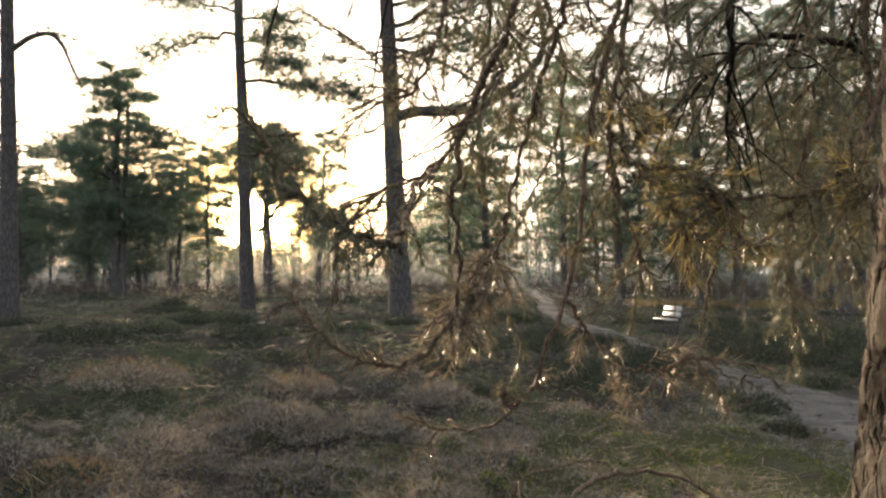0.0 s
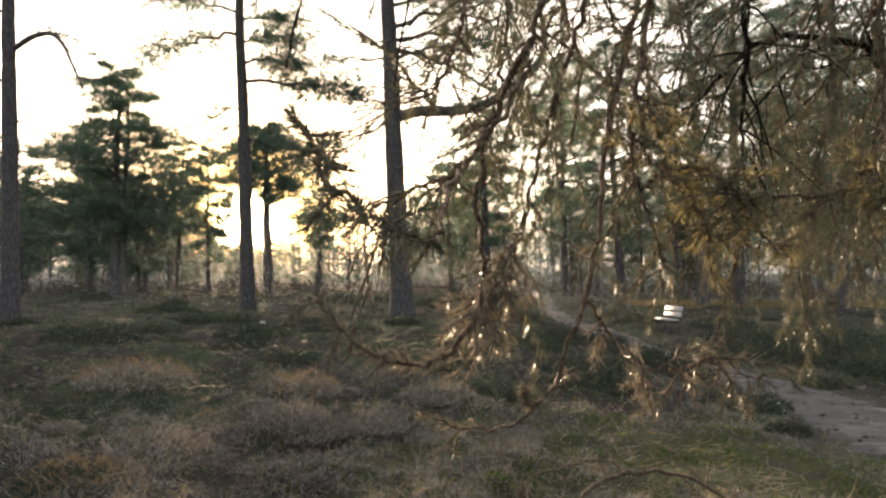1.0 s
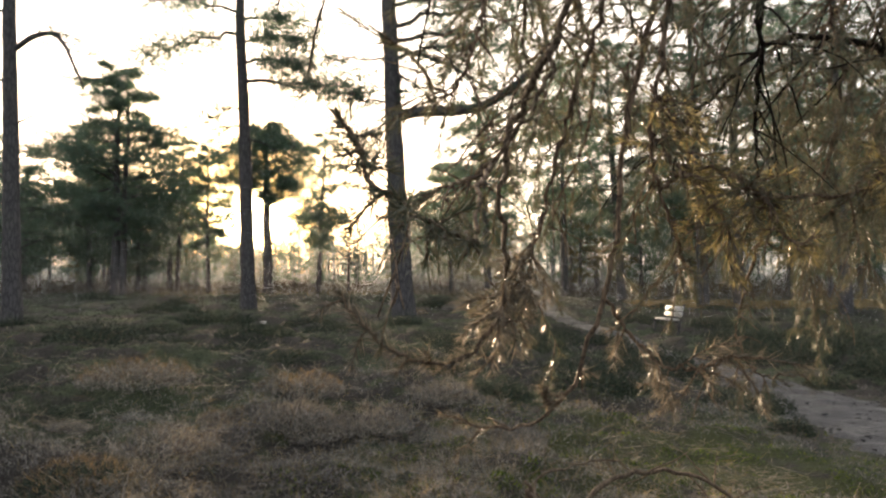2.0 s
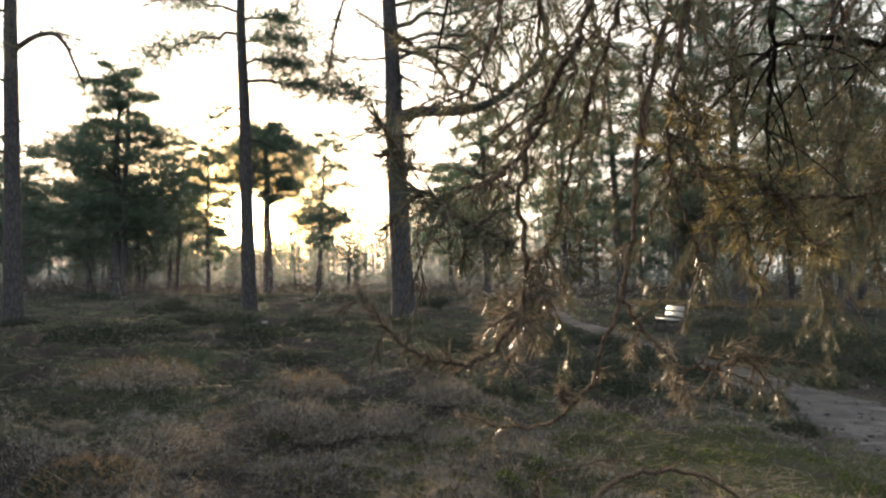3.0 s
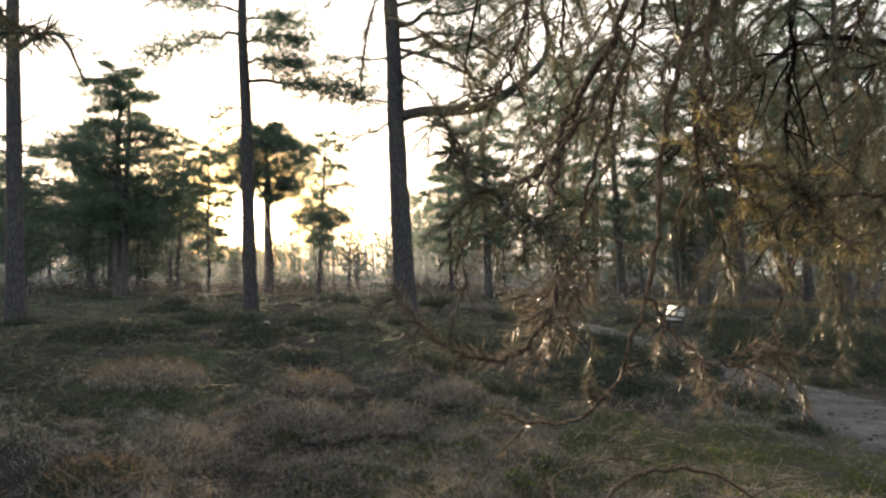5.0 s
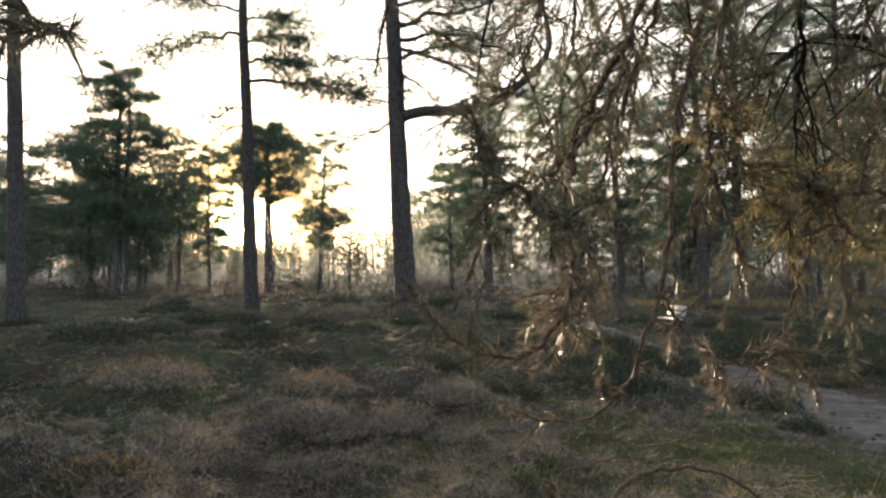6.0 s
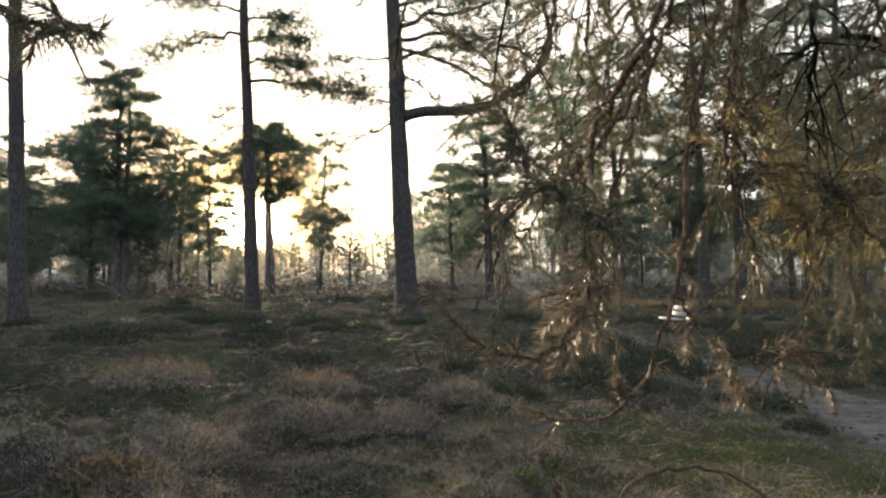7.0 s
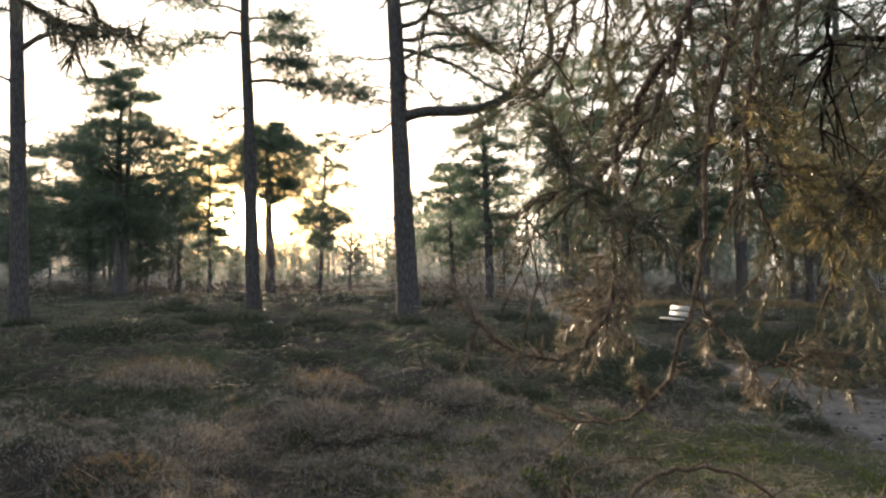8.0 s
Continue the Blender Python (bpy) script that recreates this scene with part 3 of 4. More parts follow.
# pines further back, six shapes repeated
BACK = [common_pine(40 + k, h, 0.2, low, w, n, per, (ln, 0), sh, 0.45, 9, at=on_ground(x, y), label="pine standing back in the hazy wood", width=0.05, leaf_mat=m, whole=False)
        for k, (h, low, w, n, per, ln, sh, x, y, m) in enumerate([
            (13.5, 5.0, 3.6, 26, 36, -0.03, 0.5, -44.0, 66, NEEDLE_FAR), (12.0, 3.0, 3.4, 28, 36, -0.02, 0.4, 24.0, 48, NEEDLE_FAR), (15.0, 7.0, 3.2, 22, 34, -0.05, 0.6, 19.5, 58, NEEDLE_OCHRE),
            (9.5, 1.5, 3.0, 28, 34, 0.0, 0.35, -36.0, 60, NEEDLE_FAR), (14.0, 6.0, 4.0, 24, 40, -0.04, 0.55, 29.0, 52, NEEDLE_FAR), (7.5, 0.8, 2.6, 26, 30, 0.0, 0.3, 22.0, 62, NEEDLE_OCHRE)])]
spots = np.random.default_rng(50)
for k in range(66):
    y = spots.uniform(57, 105)
    if k < 25:
        x = spots.uniform(-0.7, -0.17) * y
    elif k < 48:
        x = spots.uniform(0.24, 0.7) * y
    else:
        x = spots.uniform(0.02, 0.24) * y
    if off_track(x, y) < 2.5 or abs(x / y + 0.272) < 0.078:
        continue
    src = BACK[int(spots.integers(0, 6))]
    copy_thing(src, Matrix.Translation(on_ground(x, y)) @ Matrix.Rotation(spots.uniform(0, 6.28), 4, "Z") @ Matrix.Scale(spots.uniform(0.8, 1.15), 4))

# young pines low under the sun and along the far edge
for x, y, grow in ((-18.4, 76, 0.5), (-23.0, 78, 0.62), (-20.9, 70, 0.42), (-15.6, 73, 0.5), (-9.8, 80, 0.5), (-5.6, 78, 0.55), (-12.4, 68, 0.4), (1.6, 84, 0.6), (-26.5, 72, 0.55), (-19.7, 75, 0.55), (-40.0, 66, 0.6), (-36.5, 70, 0.55), (-32.5, 64, 0.5), (-28.6, 62, 0.45), (-33.5, 74, 0.6), (-25.0, 66, 0.45), (-44.0, 72, 0.65), (-29.5, 80, 0.6), (-22.0, 62, 0.35)):
    copy_thing(BACK[5 if grow > 0.5 else 3], Matrix.Translation(on_ground(x, y)) @ Matrix.Rotation(x, 4, "Z") @ Matrix.Scale(grow, 4))


def far_woods():
    """The wood beyond, closing the view: open and low towards the sun, dense to both sides."""
    r = np.random.default_rng(60)
    wood, leaf = Soup(), Soup()
    for k in range(560):
        a = r.uniform(-0.85, 0.85)
        y = r.uniform(88, 180)
        x = a * y
        if off_track(x, y) < 4:
            continue
        dense = min(max((abs(a + 0.17) - 0.08) / 0.06, 0.0), 1.0)
        h = r.uniform(6, 10) + 7 * dense * r.uniform(0.4, 1.0)
        if abs(a + 0.28) < 0.04:
            h *= 0.5
        z = float(ground_z(x, y))
        tube(wood, [(x, y, z - 0.3), (x - 0.2, y, z + h * 0.5), (x - 0.4, y, z + h)], [0.16, 0.11, 0.04], 4)
        n = int(18 + 26 * dense)
        c = np.array([x, y, z]) + np.stack([r.standard_normal(n) * 2.0, r.standard_normal(n) * 2.0, h * r.uniform(0.02, 1.0, n)], -1)
        tufts(leaf, c, 1.1, 8, r, 0.16)
    tagged(new("far_trees", leaf.mesh("far_trees", NEEDLE_FAR)), "dark far belt of pine crowns along the horizon", "trees", kind="stuff")
    tagged(new("far_trunks", wood.mesh("far_trunks", BARK_LOW)), "bare trunks of the far belt of pines", "trees", kind="stuff")


far_woods()


def scrub():
    """Leafless undergrowth between the trunks at the back."""
    r = np.random.default_rng(61)
    s = Soup()
    for k in range(2200):
        y = r.uniform(50, 120)
        x = r.uniform(-0.75, 0.75) * y
        if off_track(x, y) < 2:
            continue
        n = 40
        base = np.array([x, y, float(ground_z(x, y)) - 0.1]) + r.standard_normal((n, 3)) * [1.1, 1.1, 0]
        hgt = r.uniform(0.4, 1.6) * (1 + max(y - 70, 0) / 30) * (0.6 if abs(x / y + 0.12) < 0.06 else 1.0)
        blades(s, base, r.standard_normal((n, 3)) * 0.6 + [0, 0, 1], hgt * r.uniform(0.3, 1.1, n), 0.03, r, 0.0, False)
    tagged(new("scrub", s.mesh("scrub", SCRUB)), "leafless brown undergrowth between the back trees", "shrubs", kind="stuff")


scrub()


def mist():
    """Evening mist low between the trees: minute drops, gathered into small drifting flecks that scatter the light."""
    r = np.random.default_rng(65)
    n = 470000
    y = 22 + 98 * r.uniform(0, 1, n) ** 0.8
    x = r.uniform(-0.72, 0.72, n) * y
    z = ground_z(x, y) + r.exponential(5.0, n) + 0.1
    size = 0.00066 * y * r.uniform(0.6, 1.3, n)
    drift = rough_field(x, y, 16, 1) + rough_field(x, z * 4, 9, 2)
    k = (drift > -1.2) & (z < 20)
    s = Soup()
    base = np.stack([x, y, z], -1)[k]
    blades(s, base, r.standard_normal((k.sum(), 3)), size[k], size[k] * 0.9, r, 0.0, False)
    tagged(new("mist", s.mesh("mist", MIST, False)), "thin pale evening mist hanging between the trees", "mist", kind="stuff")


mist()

# ---- heath plants ----
def sprigs(soup, x, y, height, depth, r, width, lean=0.35):
    n = len(x)
    base = np.stack([x, y, ground_z(x, y) - 0.01 + depth * r.uniform(0, 1, n)], -1)
    way = r.standard_normal((n, 3)) * lean + [0, 0, 1]
    blades(soup, base, way, height, width, r, 0.0, False)


def in_view(n, near, far, power, r, half=0.8):
    y = near * (far / near) ** (r.uniform(0, 1, n) ** power)
    x = r.uniform(-half, half, n) * y + r.uniform(-0.4, 0.4, n)
    return x, y


def heath():
    r = np.random.default_rng(70)
    # low heather everywhere, in drifts
    x, y = in_view(340000, 3.2, 50, 1.25, r)
    low = 0.35 * rough_field(x, y, 0.45, 3) + rough_field(x, y, 1.05, 2)
    keep = (off_track(x, y) > track_half(y) + 0.15 + 0.2 * r.standard_normal(len(x))) & (r.uniform(0, 1, len(x)) < np.clip(0.9 + 0.4 * low, 0.75, 1))
    d = 0.8 * rough_field(x, y, 3.0, 1) + 0.8 * rough_field(x, y, 1.0, 2) + 0.55 * rough_field(x, y, 0.4, 3) + np.clip((8.8 - y) / 3, -1.1, 0.9) - 0.75 * np.clip((-x - 1.2) / 2, 0, 1) * np.clip((y - 4.5) / 2, 0, 1)
    moss = np.exp(-(((x - 2.6) / 1.7) ** 2 + ((y - 6.2) / 1.7) ** 2)) * 1.15
    size = 0.35 + y / 18
    for name, cond, h, mat, w, label in (
            ("heather", (d > -0.1) & (r.uniform(0, 1, len(x)) > moss), 0.05, HEATHER, 0.008, "faded brown heather covering the ground"),
            ("green_heather", (d <= -0.1) & (r.uniform(0, 1, len(x)) > moss), 0.045, HEATHER_GREEN, 0.008, "low dark green heather and grass"),
            ("grass", (r.uniform(0, 1, len(x)) < np.where((y < 8.5) & (np.abs(x) < 2.2), 0.16, 0.05)) & (d > 0.1) & (r.uniform(0, 1, len(x)) > 0.8 * moss), 0.11, GRASS_DRY, 0.005, "thin dry ochre grass among the heather")):
        s = Soup()
        k = keep & cond
        mound = np.clip(0.25 + 1.0 * rough_field(x[k], y[k], 1.05, 2) + 0.4 * rough_field(x[k], y[k], 0.45, 3), 0.15, 2.2)
        sprigs(s, x[k], y[k], h * (0.5 + 0.6 * size[k]) * r.uniform(0.5, 1.6, k.sum()), 0.08 * mound, r, w * size[k] * 1.4, 1.2)
        tagged(new(name, s.mesh(name, mat)), label, "plants", kind="stuff")
    # thin dry stems lying about in drifts
    for name, seed, n, mat, label in (("dead_stems", 71, 26000, HEATHER_TIP, "pale dead heather stems lying over the heath"), ("fallen_stalks", 72, 1500, GRASS_DRY, "dry straw-coloured stalks lying in the heather")):
        q = np.random.default_rng(seed)
        x, y = in_view(n, 3.3, 16, 1.0, q)
        k = (rough_field(x, y * 2.2, 1.5, seed % 4) + 0.5 * rough_field(x, y, 0.5, 2) > 0.15 + 0.25 * q.standard_normal(n)) & (off_track(x, y) > track_half(y) + 0.1)
        x, y = x[k], y[k]
        s = Soup()
        base = np.stack([x, y, ground_z(x, y) + q.uniform(0.02, 0.11, len(x))], -1)
        blades(s, base, q.standard_normal((len(x), 3)) * [1.0, 0.6, 0.22] + [0.1, 0, 0.12], q.uniform(0.06, 0.24, len(x)), 0.0022 + 0.0005 * y, q)
        tagged(new(name, s.mesh(name, mat)), label, "stems", kind="stuff")
    # round about the camera's stand
    s = Soup()
    n = 26000
    x, y = r.uniform(-9, 9, n), r.uniform(-7, 3.6, n)
    sprigs(s, x, y, 0.06 * r.uniform(0.5, 1.3, n), 0.05, r, 0.02, 1.0)
    tagged(new("trodden_heather", s.mesh("trodden_heather", HEATHER)), "short trodden heather under the near pines", "plants", kind="stuff")
    # green moss and short grass
    s = Soup()
    n = 40000
    x = np.concatenate([2.6 + 1.5 * r.standard_normal(n), -0.2 + 0.55 * r.standard_normal(n // 3), r.uniform(-4, 3, n // 2)])
    y = np.concatenate([6.2 + 1.5 * r.standard_normal(n), 4.9 + 0.5 * r.standard_normal(n // 3), r.uniform(3.6, 9, n // 2)])
    k = (off_track(x, y) > track_half(y) * 0.85) & (y > 3.2) & (rough_field(x, y, 1.3, 3) + 0.5 * rough_field(x, y, 0.5, 1) > 0.22 + 0.2 * r.standard_normal(len(x)))
    k &= (np.arange(len(x)) < n + n // 3) | (rough_field(x, y, 1.7, 0) > 0.75)
    sprigs(s, x[k], y[k], r.uniform(0.015, 0.05, k.sum()), 0, r, 0.014, 0.9)
    tagged(new("moss", s.mesh("moss", GRASS_GREEN)), "bright green moss and short grass by the path", "moss", kind="stuff")


heath()


def heather_bush(x, y, width, height, seed, mat, label, tip_mat=None):
    """A rounded bush of fine upright sprigs on woody stems."""
    r = np.random.default_rng(seed)
    bush = thing("heather_bush", on_ground(x, y, 0.02), label, "bush", "heather bushes")
    wood, leaf, tips = Soup(), Soup(), Soup()
    fine = y < 9
    n = int((2500 if fine else 1200) * width)
    a, u = r.uniform(0, 6.283, n), np.sqrt(r.uniform(0, 1, n))
    px, py = u * np.cos(a) * width / 2, u * np.sin(a) * width / 2
    top = height * np.sqrt(np.maximum(1 - u * u * 0.9, 0.05)) * np.clip(0.95 + 0.4 * rough_field(px + x, py + y, 0.45, 2) + 0.25 * rough_field(px + x, py + y, 0.2, 3), 0.3, 1.6)
    low = top * r.uniform(0.05, 0.85, n)
    out = np.stack([px, py, np.full(n, 0.0)], -1) / width * 0.9
    blades(leaf, np.stack([px, py, low], -1), out + r.standard_normal((n, 3)) * 0.7 + [0, 0, 0.8], r.uniform(0.04, 0.11, n) * (0.6 + height) * (0.75 if fine else 1.0), 0.010 if fine else 0.018, r, 0.0, False)
    k = r.uniform(0, 1, n) < 0.3
    blades(tips, np.stack([px, py, top * 0.92], -1)[k], out[k] + r.standard_normal((k.sum(), 3)) * 0.45 + [0, 0, 0.9], r.uniform(0.05, 0.12, k.sum()) * (0.7 if fine else 1.0), 0.006 if fine else 0.009, r, 0.0, False)
    for i in range(26):
        q = r.integers(0, n)
        tube(wood, [(px[q] * 0.15, py[q] * 0.15, -0.05), (px[q] * 0.6, py[q] * 0.6, top[q] * 0.45), (px[q], py[q], top[q] * 0.95)], [0.008, 0.005, 0.002], 4)
    part("woody_base", wood, BARK_TWIG, bush, kind="stuff")
    part("foliage", leaf, mat, bush, kind="stuff")
    part("tip_growth", tips, tip_mat or mat, bush, kind="stuff")
    return bush


bushes = []
for i, (bx, by, bw, bh, kind) in enumerate([
        (-3.5, 7.8, 1.25, 0.36, 1), (-1.68, 7.8, 1.0, 0.34, 1), (-2.4, 4.5, 0.75, 0.3, 3), (-2.25, 5.35, 1.0, 0.32, 0), (-1.42, 6.3, 0.75, 0.26, 0), (-0.75, 6.5, 0.8, 0.2, 0), (0.55, 8.3, 0.9, 0.24, 2), (2.3, 10.0, 1.3, 0.4, 2), (4.1, 9.6, 1.2, 0.36, 2),
        (3.9, 8.0, 0.5, 0.22, 2), (-0.3, 10.5, 1.3, 0.3, 2), (-0.1, 7.9, 0.9, 0.24, 0), (1.9, 9.8, 1.5, 0.34, 2), (-6.8, 13.5, 1.8, 0.4, 2), (-4.0, 14.5, 1.6, 0.35, 2),
        (-8.0, 10.0, 1.6, 0.4, 2), (-5.2, 7.6, 1.3, 0.34, 2), (0.6, 13.5, 1.6, 0.34, 2), (-2.6, 17, 1.8, 0.35, 2), (2.6, 17, 1.8, 0.35, 2), (-6, 18.5, 1.9, 0.4, 2),
        (4.25, 12.4, 1.1, 0.42, 2), (4.3, 13.9, 1.2, 0.44, 2), (4.2, 15.8, 1.3, 0.42, 2), (4.15, 18.2, 1.3, 0.4, 2), (8.6, 13.2, 2.0, 0.62, 2), (7.3, 14.6, 1.7, 0.5, 2), (9.9, 14.4, 2.2, 0.7, 2), (7.6, 17.5, 2.0, 0.6, 2), (10.4, 18.4, 2.4, 0.7, 2), (12.6, 16.0, 2.3, 0.7, 2), (8.4, 20.0, 2.0, 0.55, 2), (11.6, 21.5, 2.3, 0.6, 2),
        (2.5, 24.5, 2.0, 0.4, 2), (1.0, 29, 2.2, 0.4, 0), (-9.5, 24, 2.2, 0.4, 2), (-12.5, 14.2, 1.9, 0.4, 2), (-3.6, 24.0, 1.8, 0.3, 0), (6.6, 12.1, 0.9, 0.3, 2), (3.2, 12.4, 1.1, 0.28, 2), (7.9, 12.4, 1.5, 0.5, 2), (9.2, 11.6, 1.7, 0.55, 2), (10.6, 12.6, 2.0, 0.65, 2), (6.9, 16.0, 1.6, 0.5, 2), (9.0, 16.2, 2.2, 0.65, 2), (11.5, 14.2, 2.2, 0.7, 2), (13.6, 19.5, 2.4, 0.7, 2), (9.4, 23.5, 2.2, 0.5, 2), (-1.2, 6.2, 0.7, 0.16, 0), (0.5, 6.6, 0.8, 0.15, 0)]):
    mat, tip, label = ((HEATHER, HEATHER_TIP, "faded brown heather bush with pale tips"), (HEATHER, HEATHER_RUST, "brown heather bush with rusty dry tips"), (HEATHER_GREEN, HEATHER_GREEN, "dark green heather hummock"), (HEATHER_GREEN, HEATHER_RUST, "dark heather bush with yellow dry tips"))[kind]
    last = heather_bush(bx, by, bw, bh * (0.72 if by < 9 else 0.85), 80 + i, mat, label, tip)
    bushes.append(last)
# more of the same hummocks, strewn over the heath
strew = np.random.default_rng(119)
browns = [i for i, b in enumerate(bushes) if "brown" in b["label"]]
greens = list(range(len(bushes)))
for k in range(105):
    y = 5.0 * (40 / 5.0) ** strew.uniform(0, 1)
    x = strew.uniform(-0.68, 0.68) * y
    if (y < 10 and k % 5 < 3) or off_track(x, y) < track_half(y) + 0.8 or math.hypot((x - 2.6) / 1.9, (y - 6.2) / 1.8) < 1 or y < 5.2:
        continue
    src = bushes[int(strew.choice(browns if y < 8.5 and x > -3.5 else greens))]
    grow = strew.uniform(0.45, 0.85) * (0.6 + y / 45)
    copy_thing(src, Matrix.Translation(on_ground(x, y, 0.03)) @ Matrix.Rotation(strew.uniform(0, 6.28), 4, "Z") @ Matrix.Scale(grow, 4))


def lit_verge():
    """Dry grass along the wood's edge behind the heath, its light ochre standing in for sun."""
    r = np.random.default_rng(120)
    s = Soup()
    n = 26000
    x = np.concatenate([r.uniform(11, 32, n), r.uniform(-20, 3, n // 30)])
    y = np.concatenate([39 + 0.05 * x[:n] + 1.6 * r.standard_normal(n), 48 + 3.5 * r.standard_normal(n // 30)])
    sprigs(s, x, y, r.uniform(0.1, 0.42, len(x)), 0, r, 0.035, 0.5)
    tagged(new("dry_grass", s.mesh("dry_grass", GRASS_DRY)), "dry grass along the edge of the wood, sunlit ochre by colour", "grass", kind="stuff")


lit_verge()


def path_stones():
    r = np.random.default_rng(125)
    s = Soup()
    box = np.array([(a, b, c) for a in (-1, 1) for b in (-1, 1) for c in (-1, 1)], float)
    faces = [(0, 1, 3, 2), (4, 6, 7, 5), (0, 4, 5, 1), (2, 3, 7, 6), (0, 2, 6, 4), (1, 5, 7, 3)]
    for k in range(420):
        c = TRACK_LINE[r.integers(69, 119)]
        x, y = c + r.uniform(-1.05, 1.05, 2)
        if off_track(x, y) > 1.0:
            continue
        size = r.uniform(0.006, 0.024) * np.array([1, r.uniform(0.6, 1), r.uniform(0.25, 0.4)])
        t = r.uniform(0, 6.28)
        v = box * (1 + 0.3 * r.standard_normal((8, 1))) * size
        v = np.stack([v[:, 0] * math.cos(t) - v[:, 1] * math.sin(t), v[:, 0] * math.sin(t) + v[:, 1] * math.cos(t), v[:, 2]], -1)
        s.add(v + [x, y, float(ground_z(x, y)) + 0.027], None, faces)
    tagged(new("stones", s.mesh("stones", TRACK, False)), "small grey stones and clods lying on the path", "stones", kind="stuff")


path_stones()


def pale_stone(x, y, size, seed):
    r = np.random.default_rng(seed)
    bm = bmesh.new()
    bmesh.ops.create_icosphere(bm, subdivisions=2, radius=size)
    for v in bm.verts:
        v.co = Vector((v.co.x * 1.3, v.co.y, v.co.z * 0.6)) * (1 + 0.12 * r.standard_normal())
    s = Soup()
    bm.verts.index_update()
    s.add(np.array([v.co for v in bm.verts]) + [0, 0, size * 0.3], np.array([[v.index for v in f.verts] for f in bm.faces]))
    bm.free()
    ob = new("stone", s.mesh("stone", WOOD_PALE, False))
    ob.matrix_world = Matrix.Translation(on_ground(x, y))
    tagged(ob, "small pale stone lying among the heather", "stone", "pale stones")


pale_stone(-5.15, 19.8, 0.07, 131)
pale_stone(4.72, 9.9, 0.05, 132)


def slab(soup, a, b, c, centre, turn=None):
    m = turn or Matrix.Identity(3)
    bm = bmesh.new()
    bmesh.ops.create_cube(bm, size=1)
    bmesh.ops.scale(bm, vec=(a, b, c), verts=bm.verts)
    bmesh.ops.bevel(bm, geom=bm.edges[:], offset=min(a, b, c) * 0.2, segments=1, affect="EDGES")
    bmesh.ops.triangulate(bm, faces=bm.faces)
    bm.verts.index_update()
    v = [m @ w.co + Vector(centre) for w in bm.verts]
    soup.add(np.array(v), np.array([[w.index for w in f.verts] for f in bm.faces]))
    bm.free()


def bench():
    ob = thing("bench", on_ground(7.12, 22.4, 0.0), "pale wooden bench beside the path in the heather", "bench", turn=radians(-81))
    tilt = Matrix.Rotation(radians(-14), 3, "X")
    for y, z in ((-0.06, 0.44), (0.1, 0.44)):
        s = Soup()
        slab(s, 1.15, 0.13, 0.04, (0, y, z))
        part("seat_slat", s, WOOD_PALE, ob, smooth=False)
    for y, z in ((0.24, 0.6), (0.285, 0.78)):
        s = Soup()
        slab(s, 1.15, 0.035, 0.15, (0, y, z), tilt)
        part("back_slat", s, WOOD_PALE, ob, smooth=False)
    for x in (-0.44, 0.44):
        s = Soup()
        slab(s, 0.07, 0.42, 0.07, (x, -0.04, 0.385))
        slab(s, 0.07, 0.07, 0.5, (x, -0.18, 0.1))
        part("leg", s, BARK_LOW, ob, smooth=False)
        s = Soup()
        slab(s, 0.06, 0.05, 1.1, (x, 0.26, 0.4), tilt)
        part("back_post", s, BARK_LOW, ob, smooth=False)


bench()

# ---- the near pines with their hanging branches ----
def dress(leaf, pts, length, density, r, spread=0.95, droop=0.1, width=0.0013):
    """Slender stiff needles round a shoot, leaning forwards, thinner towards its base."""
    seg = np.linalg.norm(np.diff(pts, axis=0), axis=1)
    total = seg.sum()
    n = max(int(total * density * 1.3), 10)
    d = total * r.uniform(0, 1, n) ** 0.85
    cum = np.concatenate([[0], np.cumsum(seg)])
    i = np.clip(np.searchsorted(cum, d) - 1, 0, len(seg) - 1)
    f = ((d - cum[i]) / np.maximum(seg[i], 1e-6))[:, None]
    base = pts[i] * (1 - f) + pts[i + 1] * f
    tan = unit(pts[i + 1] - pts[i])
    out = r.standard_normal((n, 3))
    out = unit(out - tan * (out * tan).sum(1, keepdims=True))
    way = tan * 1.0 + out * spread * r.uniform(0.5, 1.5, (n, 1)) + [0, 0, -droop]
    blades(leaf, base, way, length * r.uniform(0.75, 1.2, n), width * r.uniform(0.8, 1.2, n), r, 0.0, False)
    # a bud at the tip
    blades(leaf, np.repeat(pts[-1:], 12, 0), tan[-1:] + 0.3 * r.standard_normal((12, 3)), length * 0.6, width * 1.3, r, 0.0, False)


def twig_curve(root, way, length, droop, r, steps=6, crook=0.12):
    p = [np.asarray(root, float)]
    w = unit(np.asarray(way, float))
    for _ in range(steps - 1):
        w = unit(w + crook * r.standard_normal(3) + [0, 0, -droop])
        p.append(p[-1] + w * length / (steps - 1))
    return np.array(p)


